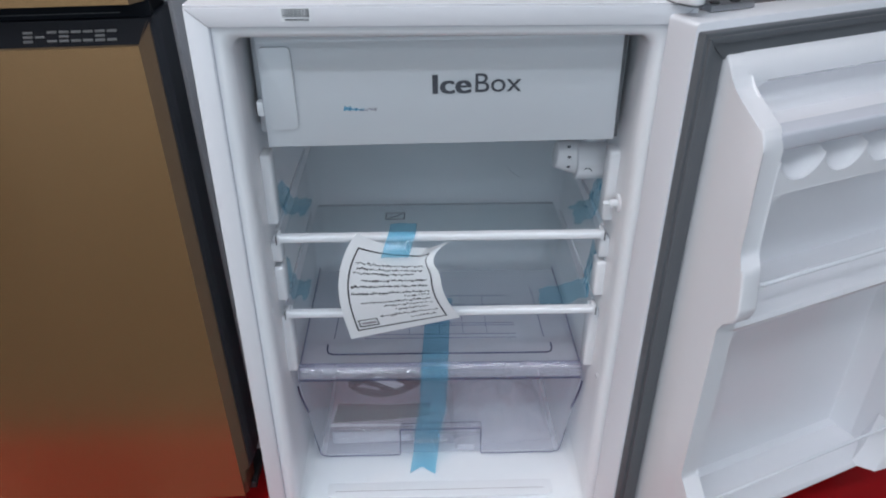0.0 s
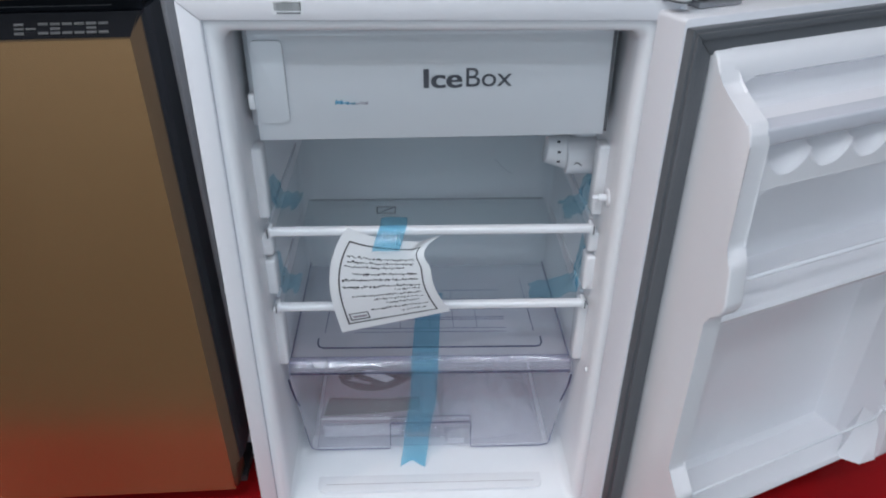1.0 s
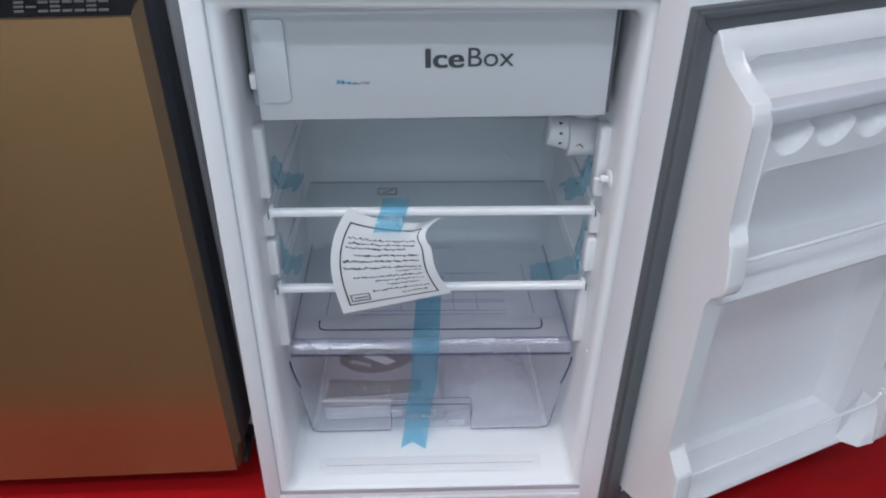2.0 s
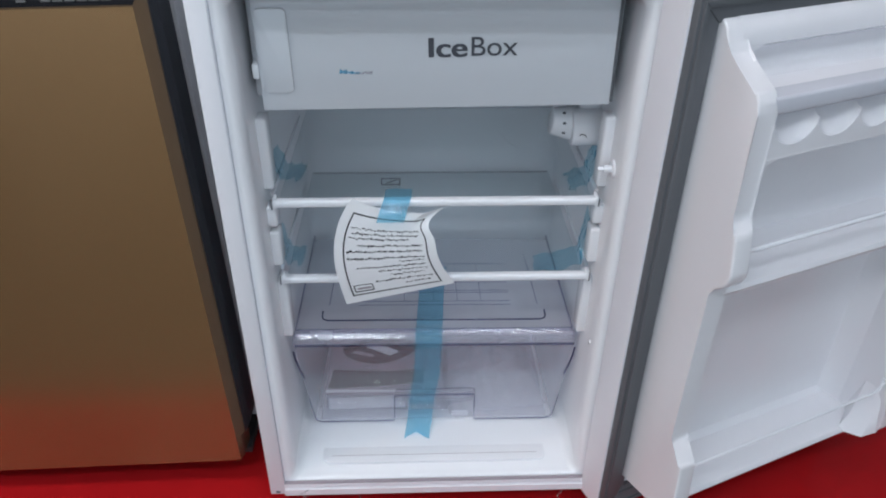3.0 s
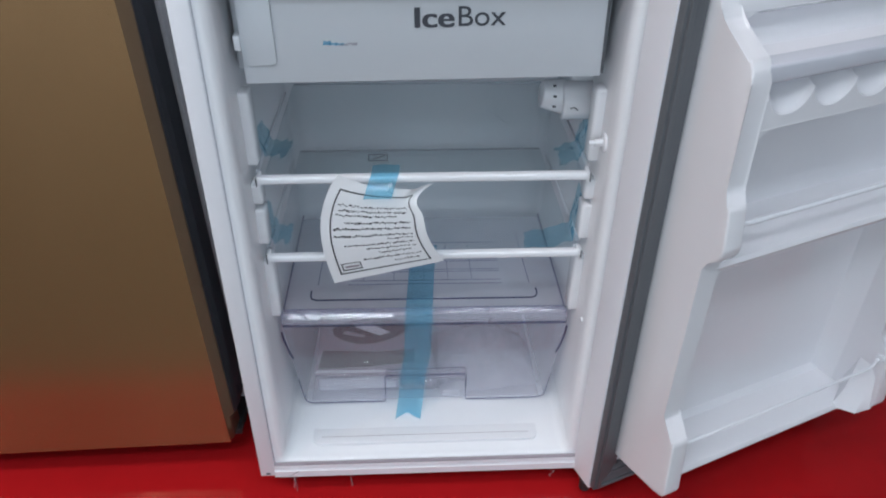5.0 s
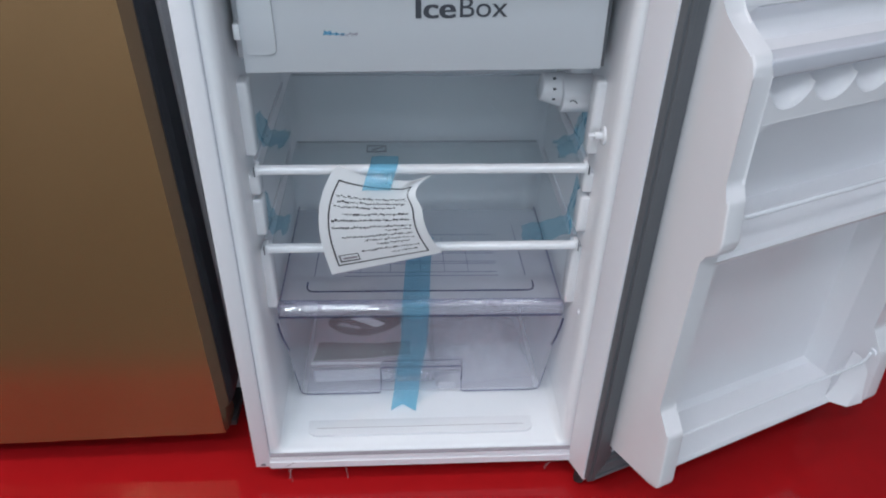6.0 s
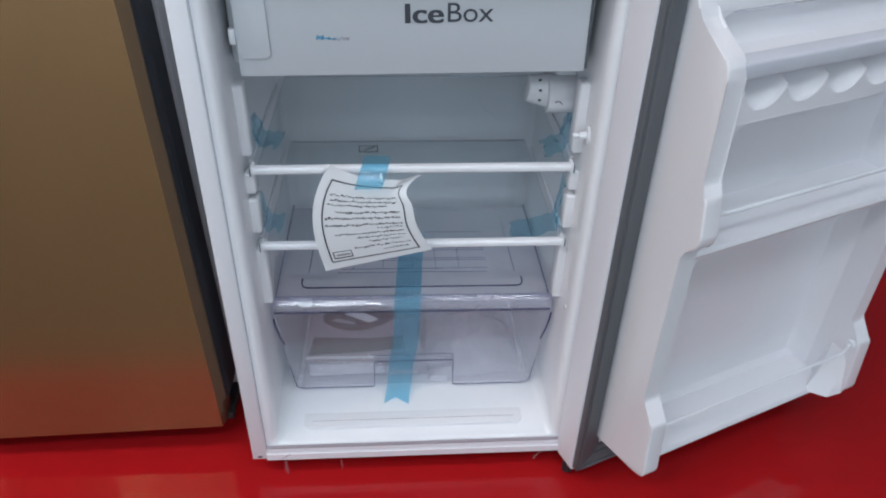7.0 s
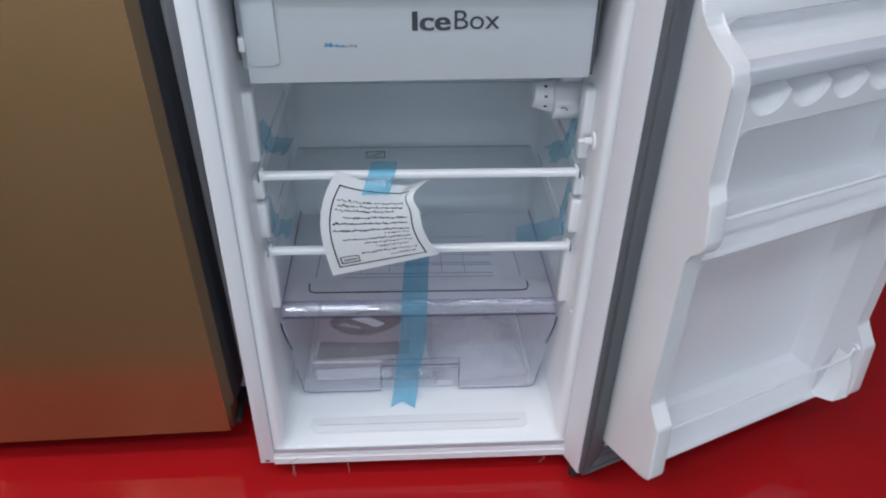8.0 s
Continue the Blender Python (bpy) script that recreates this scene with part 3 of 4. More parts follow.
part("hinge_plate", box(0.050, 0.110, 0.028, 0.045, 0.8680, 0.8750), steel, door, "steel hinge plate with screws", bevel=0.0006)
for u in (0.060, 0.088):
    part("screw", rod((u, 0.036, 0.8745), (u, 0.036, 0.8770), 0.0055, sides=16), dark_rubber, door)

# ---------------------------------------------------------------- glass shelves, crisper and what lies in it
for z, w in ((0.5560, 0.2175), (0.4300, 0.2190)):
    shelf = thing("glass_shelf", "clear glass fridge shelf with white front trim", "shelf", pose(0, 0.060, z), "glass shelves")
    part("glass_plate", box(-w + 0.004, w - 0.004, 0.004, 0.330, 0.0000, 0.0038), glass, shelf, "clear glass plate")
    part("glass_edge", box(-w + 0.005, w - 0.005, 0.3302, 0.3315, 0.0000, 0.0036), crisper, shelf)
    part("front_trim", prism(round_rect(-0.004, 0.009, -0.0052, 0.0058, 0.0038, 4), "x", -w, w), trim_white, shelf, "white plastic front trim", smooth=True)
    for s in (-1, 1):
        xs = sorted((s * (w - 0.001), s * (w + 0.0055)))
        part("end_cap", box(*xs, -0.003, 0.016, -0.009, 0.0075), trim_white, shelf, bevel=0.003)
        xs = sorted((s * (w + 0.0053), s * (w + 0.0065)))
        # dark strip that puts the shade beside the end cap into colour
        part("cap_shade_strip", box(*xs, -0.002, 0.004, -0.008, 0.004), rubber, shelf)

def pane(corners):
    bm = bmesh.new()
    bm.faces.new([bm.verts.new(p) for p in corners])
    return bm


lid = part("crisper_lid", pane([(-0.222, 0.006, 0.0070), (0.222, 0.006, 0.0070), (0.219, 0.290, 0.0070), (-0.219, 0.290, 0.0070)]), crisper_lid_mat, fridge, "clear lavender plastic drawer lid")
lid.matrix_world = pose(0, 0.082, 0.2915, 0, 0.5, 0)
part("front_lip", prism([(-0.001, -0.006), (-0.001, 0.0040), (0.0000, 0.0055), (0.0054, 0.0105), (0.0106, 0.0148), (0.0125, 0.0140), (0.0125, -0.006)], "x", -0.2235, 0.2235), crisper_lip, lid)
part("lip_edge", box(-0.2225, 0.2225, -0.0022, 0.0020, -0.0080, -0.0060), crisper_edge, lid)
part("lip_ridge", box(-0.2200, 0.2200, 0.0124, 0.0136, 0.0075, 0.0155), crisper_line, lid)
for s in (-1, 1):
    xs = sorted((s * 0.2200, s * 0.2225))
    part("side_edge", box(*xs, 0.004, 0.300, 0.0040, 0.0095), crisper_line, lid)
    pts = [(s * 0.183, 0.068, 0.0084), (s * 0.183, 0.055, 0.0084), (s * 0.180, 0.047, 0.0084), (s * 0.173, 0.0435, 0.0084), (0, 0.0435, 0.0084)]
    part("raised_line", tube(pts, 0.0013, sides=6), crisper_edge, lid)
    part("raised_line", tube([(s * 0.174, 0.085, 0.0082), (s * 0.170, 0.235, 0.0082)], 0.0008, sides=6), crisper_line, lid)
for k, y in enumerate((0.084, 0.094, 0.118, 0.124, 0.148, 0.154, 0.178, 0.205)):
    part("raised_line", tube([(-0.125 + 0.004 * (k % 2), y, 0.0082), (0.128, y, 0.0082)], 0.0006, sides=6), crisper_line, lid)
for x in (-0.10, -0.05, 0.0, 0.04, 0.08):
    part("raised_line", tube([(x, 0.094, 0.0082), (x * 0.98, 0.205, 0.0082)], 0.0005, sides=6), crisper_line, lid)

FT, FB, WIDE = 0.0885, 0.1120, 1.027      # depth of the front at its top and its foot


def front_y(z):
    return FB + (FT - FB) * (z - 0.083) / (0.272 - 0.083)


def slanted(outline, thick, bm=None):
    """A plate in the slanted plane of the drawer's front."""
    bm = bm or bmesh.new()
    one = [bm.verts.new((a, front_y(b), b)) for a, b in outline]
    two = [bm.verts.new((a, front_y(b) + thick, b)) for a, b in outline]
    n = len(outline)
    bm.faces.new(one)
    bm.faces.new(two[::-1])
    for i in range(n):
        bm.faces.new((one[i], one[(i + 1) % n], two[(i + 1) % n], two[i]))
    return bm


outline = [(-0.2185, 0.280), (-0.2170, 0.235), (-0.2030, 0.100), (-0.2000, 0.090), (-0.1930, 0.0855), (-0.0690, 0.0855), (-0.0670, 0.1550), (0.0670, 0.1550), (0.0690, 0.0855), (0.1930, 0.0855), (0.2000, 0.090), (0.2030, 0.100), (0.2170, 0.235), (0.2185, 0.280)]
outline = [(a * WIDE, b) for a, b in outline]
drawer = part("crisper_drawer", pane([(a, front_y(b), b) for a, b in outline]), crisper, fridge, "clear lavender plastic vegetable drawer, closed")


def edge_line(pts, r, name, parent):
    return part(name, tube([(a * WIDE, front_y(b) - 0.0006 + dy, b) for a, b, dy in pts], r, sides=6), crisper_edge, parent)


edge_line([(-0.067, 0.117, 0), (-0.067, 0.151, 0), (-0.064, 0.1545, 0), (0.064, 0.1545, 0), (0.067, 0.151, 0), (0.067, 0.117, 0)], 0.0011, "handle_edge", drawer)
edge_line([(-0.067, 0.117, 0), (-0.0685, 0.087, 0)], 0.0007, "handle_edge", drawer)
edge_line([(-0.062, 0.170, 0), (0.060, 0.172, 0), (0.066, 0.169, 0), (0.0672, 0.158, 0)], 0.0006, "handle_edge", drawer)
edge_line([(0.067, 0.117, 0), (0.0685, 0.087, 0)], 0.0007, "handle_edge", drawer)
edge_line([(-0.070, 0.0860, 0), (-0.190, 0.0860, 0), (-0.200, 0.0900, 0), (-0.203, 0.100, 0), (-0.208, 0.150, 0)], 0.0008, "foot_edge", drawer)
edge_line([(0.070, 0.0860, 0), (0.190, 0.0860, 0), (0.200, 0.0900, 0), (0.203, 0.100, 0), (0.208, 0.150, 0)], 0.0008, "foot_edge", drawer)
for s in (-1, 1):
    edge_line([(s * 0.2205, 0.268, 0), (s * 0.2195, 0.250, 0), (s * 0.2150, 0.222, 0), (s * 0.2105, 0.205, 0)], 0.0017, "corner_edge", drawer)
    a, b = s * 0.2185 * WIDE, s * 0.2030 * WIDE
    bm = bmesh.new()
    for v0 in ([(a, FT, 0.280), (b, FB, 0.088), (b * 0.96, 0.362, 0.098), (a * 0.965, 0.366, 0.280)],):
        bm.faces.new([bm.verts.new(p) for p in v0])
    part("side_wall", bm, crisper_frost, drawer)
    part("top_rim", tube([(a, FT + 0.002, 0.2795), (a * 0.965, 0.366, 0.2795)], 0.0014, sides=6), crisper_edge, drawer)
part("drawer_floor", pane([(-0.199, FB + 0.003, 0.0875), (0.199, FB + 0.003, 0.0875), (0.199, 0.362, 0.0925), (-0.199, 0.362, 0.0925)]), crisper_frost, drawer)
part("back_wall", pane([(-0.199, 0.362, 0.0925), (0.199, 0.362, 0.0925), (0.2150, 0.366, 0.279), (-0.2150, 0.366, 0.279)]), crisper_frost, drawer)
scoop = prism([(0.1035, 0.153), (0.118, 0.1535), (0.132, 0.120), (0.136, 0.089), (0.134, 0.089), (0.128, 0.119), (0.117, 0.151), (0.1035, 0.151)], "x", -0.0685, 0.0685)
part("handle_scoop", scoop, crisper, drawer)
part("handle_bar", slanted([(-0.066, 0.141), (0.066, 0.141), (0.066, 0.152), (-0.066, 0.152)], 0.004), crisper, drawer)
part("handle_catch", prism(round_rect(0.030, 0.060, 0.088, 0.101, 0.004, 3), "y", 0.118, 0.119), crisper_frost, drawer)

# things inside the drawer
tray = thing("ice_tray", "frosty clear plastic ice cube tray in the drawer", "ice tray", pose(-0.120, 0.175, 0.0885, 0, 0, 2))
skirt = round_rect(-0.070, 0.070, -0.045, 0.120, 0.008, 4)
part("tray_skirt", loft([[(a, b, 0.036) for a, b in skirt], [(a, b, 0.010) for a, b in skirt]], cap=False), frost, tray, smooth=True)
part("tray_rim", prism(round_rect(-0.070, 0.070, -0.045, 0.120, 0.008, 4), "z", 0.034, 0.037), frost, tray)
for i in range(6):
    for j in range(2):
        x0, y0 = -0.066 + i * 0.0222, -0.040 + j * 0.078
        cup = loft([[(a, b, 0.034) for a, b in round_rect(x0, x0 + 0.0205, y0, y0 + 0.072, 0.004, 3)], [(a, b, 0.006) for a, b in round_rect(x0 + 0.003, x0 + 0.0175, y0 + 0.004, y0 + 0.068, 0.005, 3)], [(a, b, 0.001) for a, b in round_rect(x0 + 0.006, x0 + 0.0145, y0 + 0.008, y0 + 0.064, 0.004, 3)]])
        part("ice_cup", cup, frost, tray, smooth=True)
leaflet = thing("booklet", "brown and grey printed booklet in a clear plastic bag", "booklet", pose(-0.108, 0.174, 0.162, 18, 0, -2))
part("cover", box(-0.078, 0.094, -0.060, 0.085, -0.003, 0.003), grey_print, leaflet, bevel=0.0012)
part("brown_band", prism([(-0.074, -0.050), (0.020, -0.044), (0.090, -0.036), (0.092, -0.010), (0.030, -0.016), (-0.068, -0.014)], "z", 0.0031, 0.0036), brown_print, leaflet)
oval = [(0.012 + 0.066 * math.cos(radians(a)) + 0.008 * math.sin(radians(2 * a)), 0.026 + 0.026 * math.sin(radians(a)) + 0.005 * math.cos(radians(a))) for a in range(0, 360, 18)]
part("brown_oval", prism(oval, "z", 0.0031, 0.0036), brown_print, leaflet)
part("pale_panel", prism([(-0.016, 0.034), (0.030, 0.016), (0.046, 0.024), (0.020, 0.036), (-0.004, 0.042)], "z", 0.0037, 0.0041), paper_mat, leaflet)
part("pale_stripe", prism([(-0.040, 0.020), (0.000, 0.012), (0.004, 0.016), (-0.030, 0.026)], "z", 0.0037, 0.0041), grey_print, leaflet)
part("pale_frame", prism([(-0.078, -0.058), (0.094, -0.055), (0.094, -0.051), (-0.078, -0.053)], "z", 0.0031, 0.0036), paper_mat, leaflet)


def bag(w, d, h, seed):
    def surface(s, t):
        x, y = (s - 0.5) * w, (t - 0.5) * d
        puff = h * (math.sin(math.pi * min(1, max(0, s))) * math.sin(math.pi * t)) ** 0.5
        crumple = 0.006 * noise.noise(Vector((x * 40, y * 40, seed))) + 0.003 * noise.noise(Vector((x * 110, y * 110, seed)))
        return (x, y, puff + crumple)
    return sheet(surface, 40, 34)


pouch = thing("plastic_bag", "crumpled clear plastic bag round the booklet", "plastic bag", pose(-0.088, 0.178, 0.160, 18, 0, -2))
part("film", bag(0.225, 0.175, 0.020, 3.0), film, pouch, smooth=True)
bag_two = thing("plastic_bag", "crumpled clear plastic bag lying empty in the drawer", "plastic bag", pose(0.105, 0.205, 0.094, 0, 0, 6))
part("film", bag(0.175, 0.16, 0.055, 9.0), milky_film, bag_two, smooth=True)

# ---------------------------------------------------------------- paper sheet and blue tape
def paper_at(s, t):
    """s across from the left edge, t down from the top edge."""
    tl, tr, br, bl = Vector((-0.112, 0.0455, 0.5730)), Vector((0.0163, 0.047, 0.5470)), Vector((0.0262, 0.045, 0.4315)), Vector((-0.1308, 0.045, 0.3960))
    p = tl.lerp(tr, s).lerp(bl.lerp(br, s), t)
    bow = math.sin(math.pi * min(1.0, max(0.0, t)) ** 0.8)
    p.x -= 0.0215 * bow + 0.016 * smooth01(0.55, 1.0, s) * math.exp(-((t - 0.13) / 0.13) ** 2)
    p.y += -0.006 * math.sin(math.pi * t) - 0.006 * (s - 0.5) ** 2 * bow
    p.z += 0.003 * bow * (0.5 - s) - 0.011 * math.sin(math.pi * s ** 0.75) * (1 - t) ** 2
    curl = smooth01(0.74, 1.0, s) * smooth01(0.22, 0.0, t)
    p.y += 0.014 * curl
    return p


def paper_patch(s0, s1, t0, t1, nu=12, nv=2, lift=0.0009):
    def surface(a, b):
        s, t = s0 + (s1 - s0) * a, t0 + (t1 - t0) * b
        e = 0.01
        n = (paper_at(s + e, t) - paper_at(s - e, t)).cross(paper_at(s, t + e) - paper_at(s, t - e)).normalized()
        if n.y > 0:
            n = -n
        return paper_at(s, t) + n * lift
    return sheet(surface, nu, nv)


page = part("instruction_sheet", sheet(paper_at, 30, 34, 0.0003), paper_mat, None, smooth=True)
tagged(page, "curling white printed sheet taped to the shelf", "paper sheet")
m = 0.085
for s0, s1, t0, t1, nu, nv in ((m, 1 - m, 0.085, 0.097, 24, 1), (m, 1 - m, 0.915, 0.927, 24, 1), (m, m + 0.014, 0.085, 0.927, 1, 24), (1 - m - 0.014, 1 - m, 0.085, 0.927, 1, 24)):
    part("border_line", paper_patch(s0, s1, t0, t1, nu, nv), print_black, page)
rng = random.Random(21)
for k, (s0, s1, t) in enumerate(((0.13, 0.86, 0.215), (0.15, 0.84, 0.265), (0.13, 0.74, 0.315), (0.22, 0.86, 0.385), (0.12, 0.86, 0.455), (0.12, 0.87, 0.53), (0.62, 0.86, 0.575), (0.20, 0.86, 0.635), (0.40, 0.86, 0.685), (0.50, 0.82, 0.735), (0.34, 0.87, 0.80), (0.60, 0.84, 0.855))):
    bm = bmesh.new()
    s = s0
    while s < s1:
        w = rng.uniform(0.006, 0.030)
        hgt = rng.uniform(0.007, 0.019) * (1.25 if 2 < k < 6 else 1.0)
        dt = rng.uniform(-0.007, 0.007)
        piece = paper_patch(s, min(s + w, s1), t + dt - hgt / 2, t + dt + hgt / 2, 3, 1)
        me = bpy.data.meshes.new("bar")
        piece.to_mesh(me)
        piece.free()
        bm.from_mesh(me)
        bpy.data.meshes.remove(me)
        s += w + rng.uniform(0.001, 0.013)
    tagged(part("printed_line", bm, print_black, page), kind="stuff")
for s0, s1, t0, t1 in ((0.12, 0.30, 0.815, 0.823), (0.12, 0.30, 0.882, 0.894), (0.12, 0.132, 0.815, 0.894), (0.29, 0.30, 0.815, 0.894)):
    part("printed_box", paper_patch(s0, s1, t0, t1, 4, 2), print_black, page)
part("printed_box", paper_patch(0.15, 0.28, 0.845, 0.868, 4, 1), grey_print, page)


def tape_strip(path, width, label, seed, sway=0.0, zig=0.0):
    """A strip of tape along a path of (x, y, z), width in x, slightly wrinkled, with a torn end."""
    pts = [Vector(p) for p in path]
    lens = [0.0]
    for a, b in zip(pts, pts[1:]):
        lens.append(lens[-1] + (b - a).length)

    def along(t):
        d = t * lens[-1]
        for i in range(len(pts) - 1):
            if d <= lens[i + 1] or i == len(pts) - 2:
                return pts[i].lerp(pts[i + 1], (d - lens[i]) / (lens[i + 1] - lens[i]))

    def surface(s, t):
        p = along(t)
        cut = zig * (abs(s - 0.45) - 0.25) * smooth01(0.86, 1.0, t)
        p = p + Vector(((s - 0.5) * width, -cut, 0))
        w = noise.noise(Vector((p.x * 60, p.z * 60, seed))) * 0.0012
        return (p.x + sway * noise.noise(Vector((0, p.z * 25, seed))), p.y - 0.0008 + w, p.z + w)
    ob = part("blue_tape", sheet(surface, 8, 60), tape, None, smooth=True)
    return tagged(ob, label, "tape", "blue tape")


tape_strip([(-0.0515, 0.088, 0.5626), (-0.0525, 0.066, 0.5630), (-0.054, 0.0550, 0.5628), (-0.057, 0.0470, 0.5570), (-0.0600, 0.0400, 0.549), (-0.0635, 0.0375, 0.539)], 0.037, "strip of translucent blue tape holding the paper to the shelf", 2.0)
tape_strip([(0.004, 0.280, 0.3000), (-0.004, 0.200, 0.3010), (-0.009, 0.110, 0.3025), (-0.010, 0.094, 0.3095), (-0.0103, 0.0905, 0.3075), (-0.0106, 0.0800, 0.2960), (-0.0108, 0.0785, 0.2830), (-0.0115, 0.0840, 0.2550), (-0.0135, 0.0890, 0.2150), (-0.018, 0.0945, 0.1800), (-0.0225, 0.0980, 0.1450), (-0.0255, 0.1000, 0.110), (-0.030, 0.0920, 0.0860), (-0.0315, 0.0790, 0.0835)],
           0.0425, "long strip of translucent blue tape sealing the drawer", 5.0, 0.001, 0.034)
bm = bmesh.new()
for a, b, c, d in ((-0.077, -0.050, 0.098, 0.0995), (-0.077, -0.050, 0.116, 0.1175), (-0.077, -0.0757, 0.098, 0.1175), (-0.0513, -0.050, 0.098, 0.1175)):
    box(a, b, c, d, 0.5632, 0.5636, bm)
prism([(-0.070, 0.1035), (-0.0685, 0.1025), (-0.054, 0.1130), (-0.0560, 0.1140)], "z", 0.5632, 0.5637, bm)
tagged(part("glass_mark", bm, ink), "small dark square mark on the shelf glass", "marking")


def tape_scrap(path, across, seed):
    """A short wrinkled band of tape from the side wall to a shelf, along three points."""
    a, b, c = (Vector(p) for p in path)
    across = Vector(across)

    def surface(s, t):
        p = a.lerp(b, 2 * t) if t < 0.5 else b.lerp(c, 2 * t - 1)
        ragged = 1 + 0.75 * noise.noise(Vector((t * 6, s * 2, seed)))
        p = p + across * (s - 0.5) * ragged
        w = 0.006 * noise.noise(Vector((s * 5, t * 7, seed + 4)))
        return p + Vector((w, -w, w))
    ob = part("tape_scrap", sheet(surface, 14, 20), worn_tape, None, smooth=True)
    return tagged(ob, "wrinkled scrap of translucent blue tape at a shelf corner", "tape", "blue tape scraps")


tape_scrap([(-0.2295, 0.140, 0.596), (-0.2180, 0.140, 0.5640), (-0.1880, 0.150, 0.5615)], (0.004, 0.050, 0.0), 1.0)
tape_scrap([(0.2295, 0.130, 0.604), (0.2180, 0.125, 0.5640), (0.1880, 0.110, 0.5615)], (0.002, 0.055, 0.0), 2.0)
tape_scrap([(-0.2295, 0.115, 0.480), (-0.2190, 0.115, 0.4380), (-0.1960, 0.118, 0.4355)], (0.002, 0.048, 0.0), 3.0)
tape_scrap([(0.2290, 0.120, 0.500), (0.2150, 0.100, 0.4400), (0.1450, 0.080, 0.4360)], (0.0, 0.036, 0.010), 4.0)

# torn threads under the lower rail
for x, l, b in ((-0.222, 0.028, 0.006), (-0.217, 0.020, -0.004), (-0.128, 0.020, 0.003), (0.215, 0.012, -0.012)):
    bm = tube([(x, -0.002, 0.036), (x + b * 0.4, -0.008, 0.036 - l * 0.4), (x + b, -0.010, 0.036 - l * 0.8), (x + b * 0.7, -0.012, 0.036 - l)], 0.0009, sides=5)
    tagged(part("torn_thread", bm, film), "torn shred of clear film hanging under the rail", "film shred", "film shreds")

# ---------------------------------------------------------------- the gold fridge beside it
neighbour = thing("gold_fridge", "tall gold two-door fridge with black band and dark sides", "fridge", pose(-0.3285, 0.0, 0.0, 0, -1.30, GOLD_YAW))
# local x runs to the left as negative; front face at y = GF
GF = 0.050
part("cabinet", box(-0.600, 0.014, GF + 0.108, GF + 0.66, 0.045, 1.62), side_grey, neighbour, "grey textured steel cabinet", bevel=0.003)
part("plinth", box(-0.580, 0.000, GF + 0.095, GF + 0.60, 0.006, 0.046), black_gloss, neighbour)


def gold_door(z0, z1, slope, name, foot=0.0):
    """A door with chamfered long edges; its top front edge slopes back where slope is set."""
    bm = prism([(-0.594, GF), (0.0, GF), (0.0, GF + 0.002), (-0.594, GF + 0.002)], "z", z0, z1)
    skin = part(name, bm, gold, neighbour, "brushed gold steel door")
    for a, b in ((0.0, 0.0115), (-0.594, -0.6055)):
        bm = bmesh.new()
        lowv = [bm.verts.new((x_, y_, z0 + foot)) for x_, y_ in ((a, GF), (b, GF + 0.016), (b, GF + 0.020), (a, GF + 0.004))]
        high = [bm.verts.new((x_, y_, z1 + h_)) for x_, y_, h_ in ((a, GF, 0), (b, GF + 0.016, slope), (b, GF + 0.020, slope), (a, GF + 0.004, 0))]
        bm.faces.new(lowv)
        bm.faces.new(high)
        for k in range(4):
            bm.faces.new((lowv[k], lowv[(k + 1) % 4], high[(k + 1) % 4], high[k]))
        part("chamfer", bm, gold_dimmed, skin)
        e = 0.001 if b > a else -0.001
        part("door_side", prism([(b - e, GF + 0.0202), (b + 2 * e, GF + 0.028), (b + 4 * e, GF + 0.042), (b + 4 * e, GF + 0.085), (b, GF + 0.098), (a, GF + 0.098), (a, GF + 0.030)], "z", z0 + max(foot - 0.004, 0.012), z1 + slope), side_black, skin, "dark door side")
        if foot:
            part("end_cap", prism([(a, GF + 0.0022), (a + 5 * e, GF + 0.010), (a + 7 * e, GF + 0.050), (a, GF + 0.060)], "z", z0 + 0.001, z0 + foot - 0.002), gold_dimmed, skin, "brown plastic end cap", bevel=0.001)
    part("door_core", box(-0.592, -0.002, GF + 0.0042, GF + 0.095, z0 + 0.001, z1 - 0.001), side_black, skin)
    part("door_seal", box(-0.585, -0.004, GF + 0.095, GF + 0.109, z0 + 0.01, z1 - 0.005), dark_rubber, skin)
    return skin


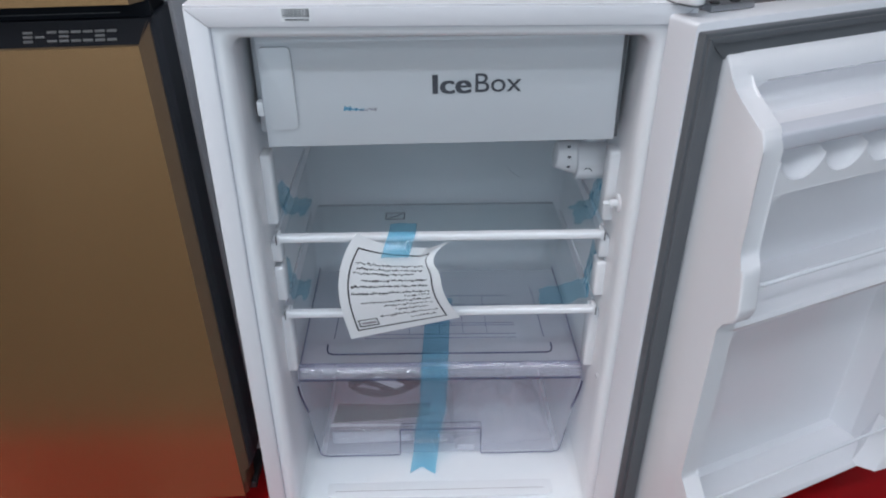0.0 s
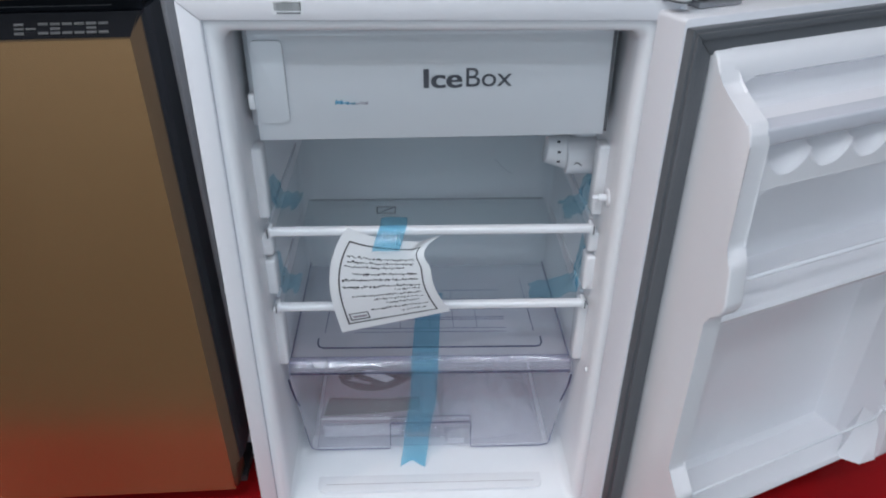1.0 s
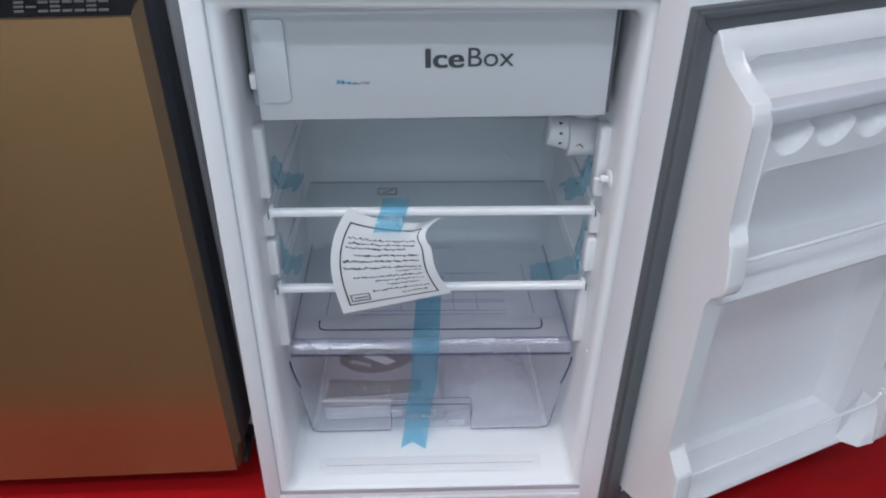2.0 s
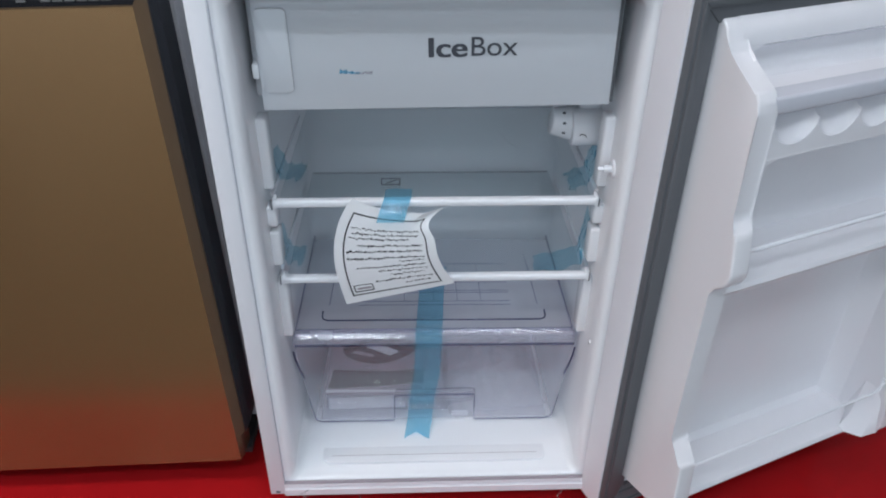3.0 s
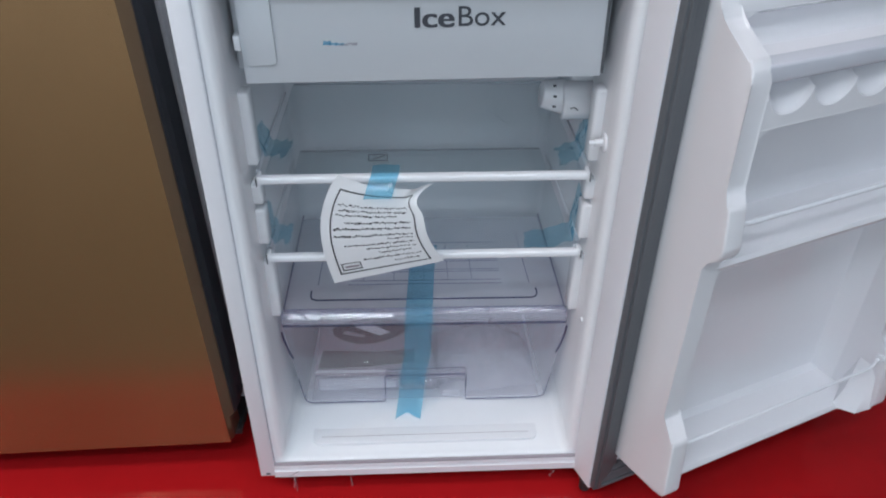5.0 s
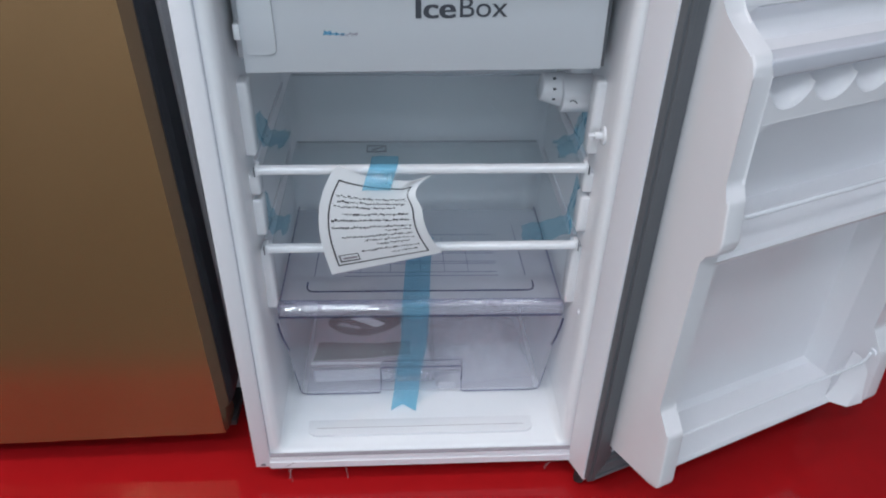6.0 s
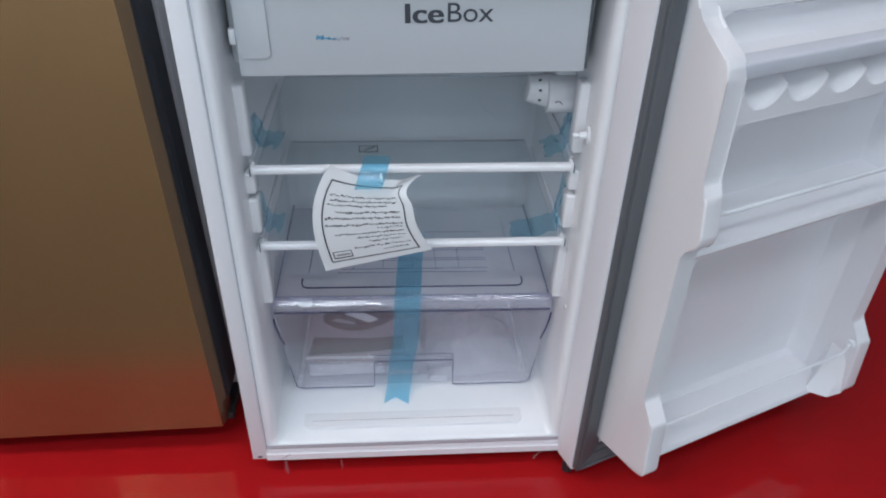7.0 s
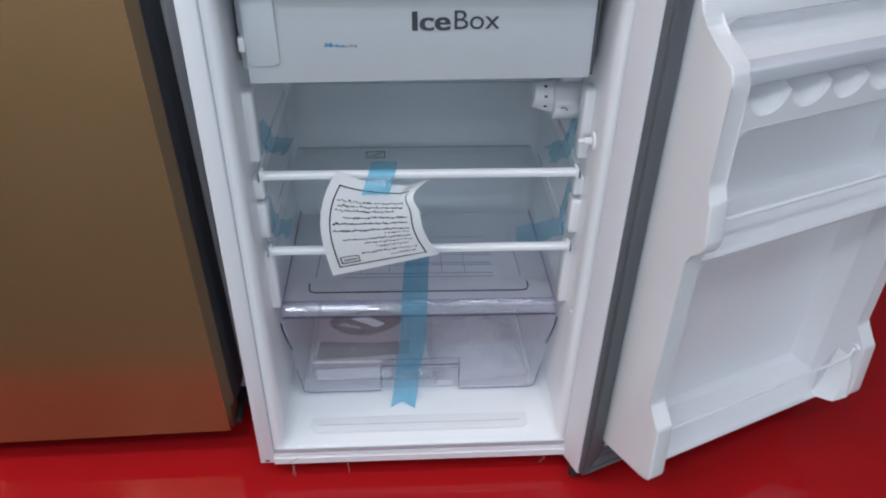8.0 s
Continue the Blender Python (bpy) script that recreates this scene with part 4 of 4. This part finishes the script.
lower = gold_door(0.062, 0.822, 0.027, "lower_door", 0.052)
upper = gold_door(0.868, 1.600, 0.0, "upper_door")
part("front_lip", prism([(GF - 0.0008, 0.8215), (GF + 0.003, 0.8235), (GF + 0.003, 0.8215)], "x", -0.594, 0.0), gold_dimmed, lower)
bm = bmesh.new()
rows = []
for y_, z_, xr in ((GF + 0.0015, 0.8222, 0.0000), (GF + 0.0160, 0.8490, 0.0148), (GF + 0.0220, 0.8500, 0.0150), (GF + 0.0220, 0.8685, 0.0150), (GF + 0.0900, 0.8685, 0.0150), (GF + 0.0900, 0.8222, 0.0000)):
    rows.append((bm.verts.new((-0.594, y_, z_)), bm.verts.new((xr, y_, z_))))
for k in range(6):
    a, b = rows[k], rows[(k + 1) % 6]
    bm.faces.new((a[0], a[1], b[1], b[0]))
bm.faces.new([r[0] for r in rows])
bm.faces.new([r[1] for r in rows])
band = part("handle_band", bm, black_gloss, neighbour, "glossy black recessed band with a grey badge")
# thin grey strip paints the highlight along the band's upper edge
part("band_highlight", box(-0.590, -0.020, GF + 0.0212, GF + 0.0222, 0.8545, 0.8552), badge_grey, band)
# badge drawn as plain bars
for k in range(8):
    x0 = -0.130 + k * 0.0136
    for b0, b1 in (((0.36, 0.43),) if k == 1 else ((0.19, 0.28), (0.52, 0.61)) if k % 3 else ((0.19, 0.28), (0.36, 0.44), (0.52, 0.61))):
        bm = bmesh.new()
        vs = []
        for dy in (0.0, 0.0006):
            for a, b in ((x0, b0), (x0 + 0.0108, b0), (x0 + 0.0108, b1), (x0, b1)):
                vs.append(bm.verts.new((a, GF + 0.0012 + 0.0145 * b - dy, 0.8224 + 0.0268 * b + dy)))
        for f in ((0, 1, 2, 3), (7, 6, 5, 4), (0, 4, 5, 1), (1, 5, 6, 2), (2, 6, 7, 3), (3, 7, 4, 0)):
            bm.faces.new([vs[i] for i in f])
        part("badge_bar", bm, badge_grey, band)
part("lower_hinge", box(-0.060, 0.012, GF + 0.030, GF + 0.110, 0.046, 0.060), dark_rubber, neighbour, bevel=0.002)
for x, y in ((-0.55, GF + 0.13), (-0.03, GF + 0.13), (-0.55, GF + 0.56), (-0.03, GF + 0.56)):
    part("foot", rod((x, y, 0.0), (x, y, 0.047), 0.020, sides=18), dark_rubber, neighbour)
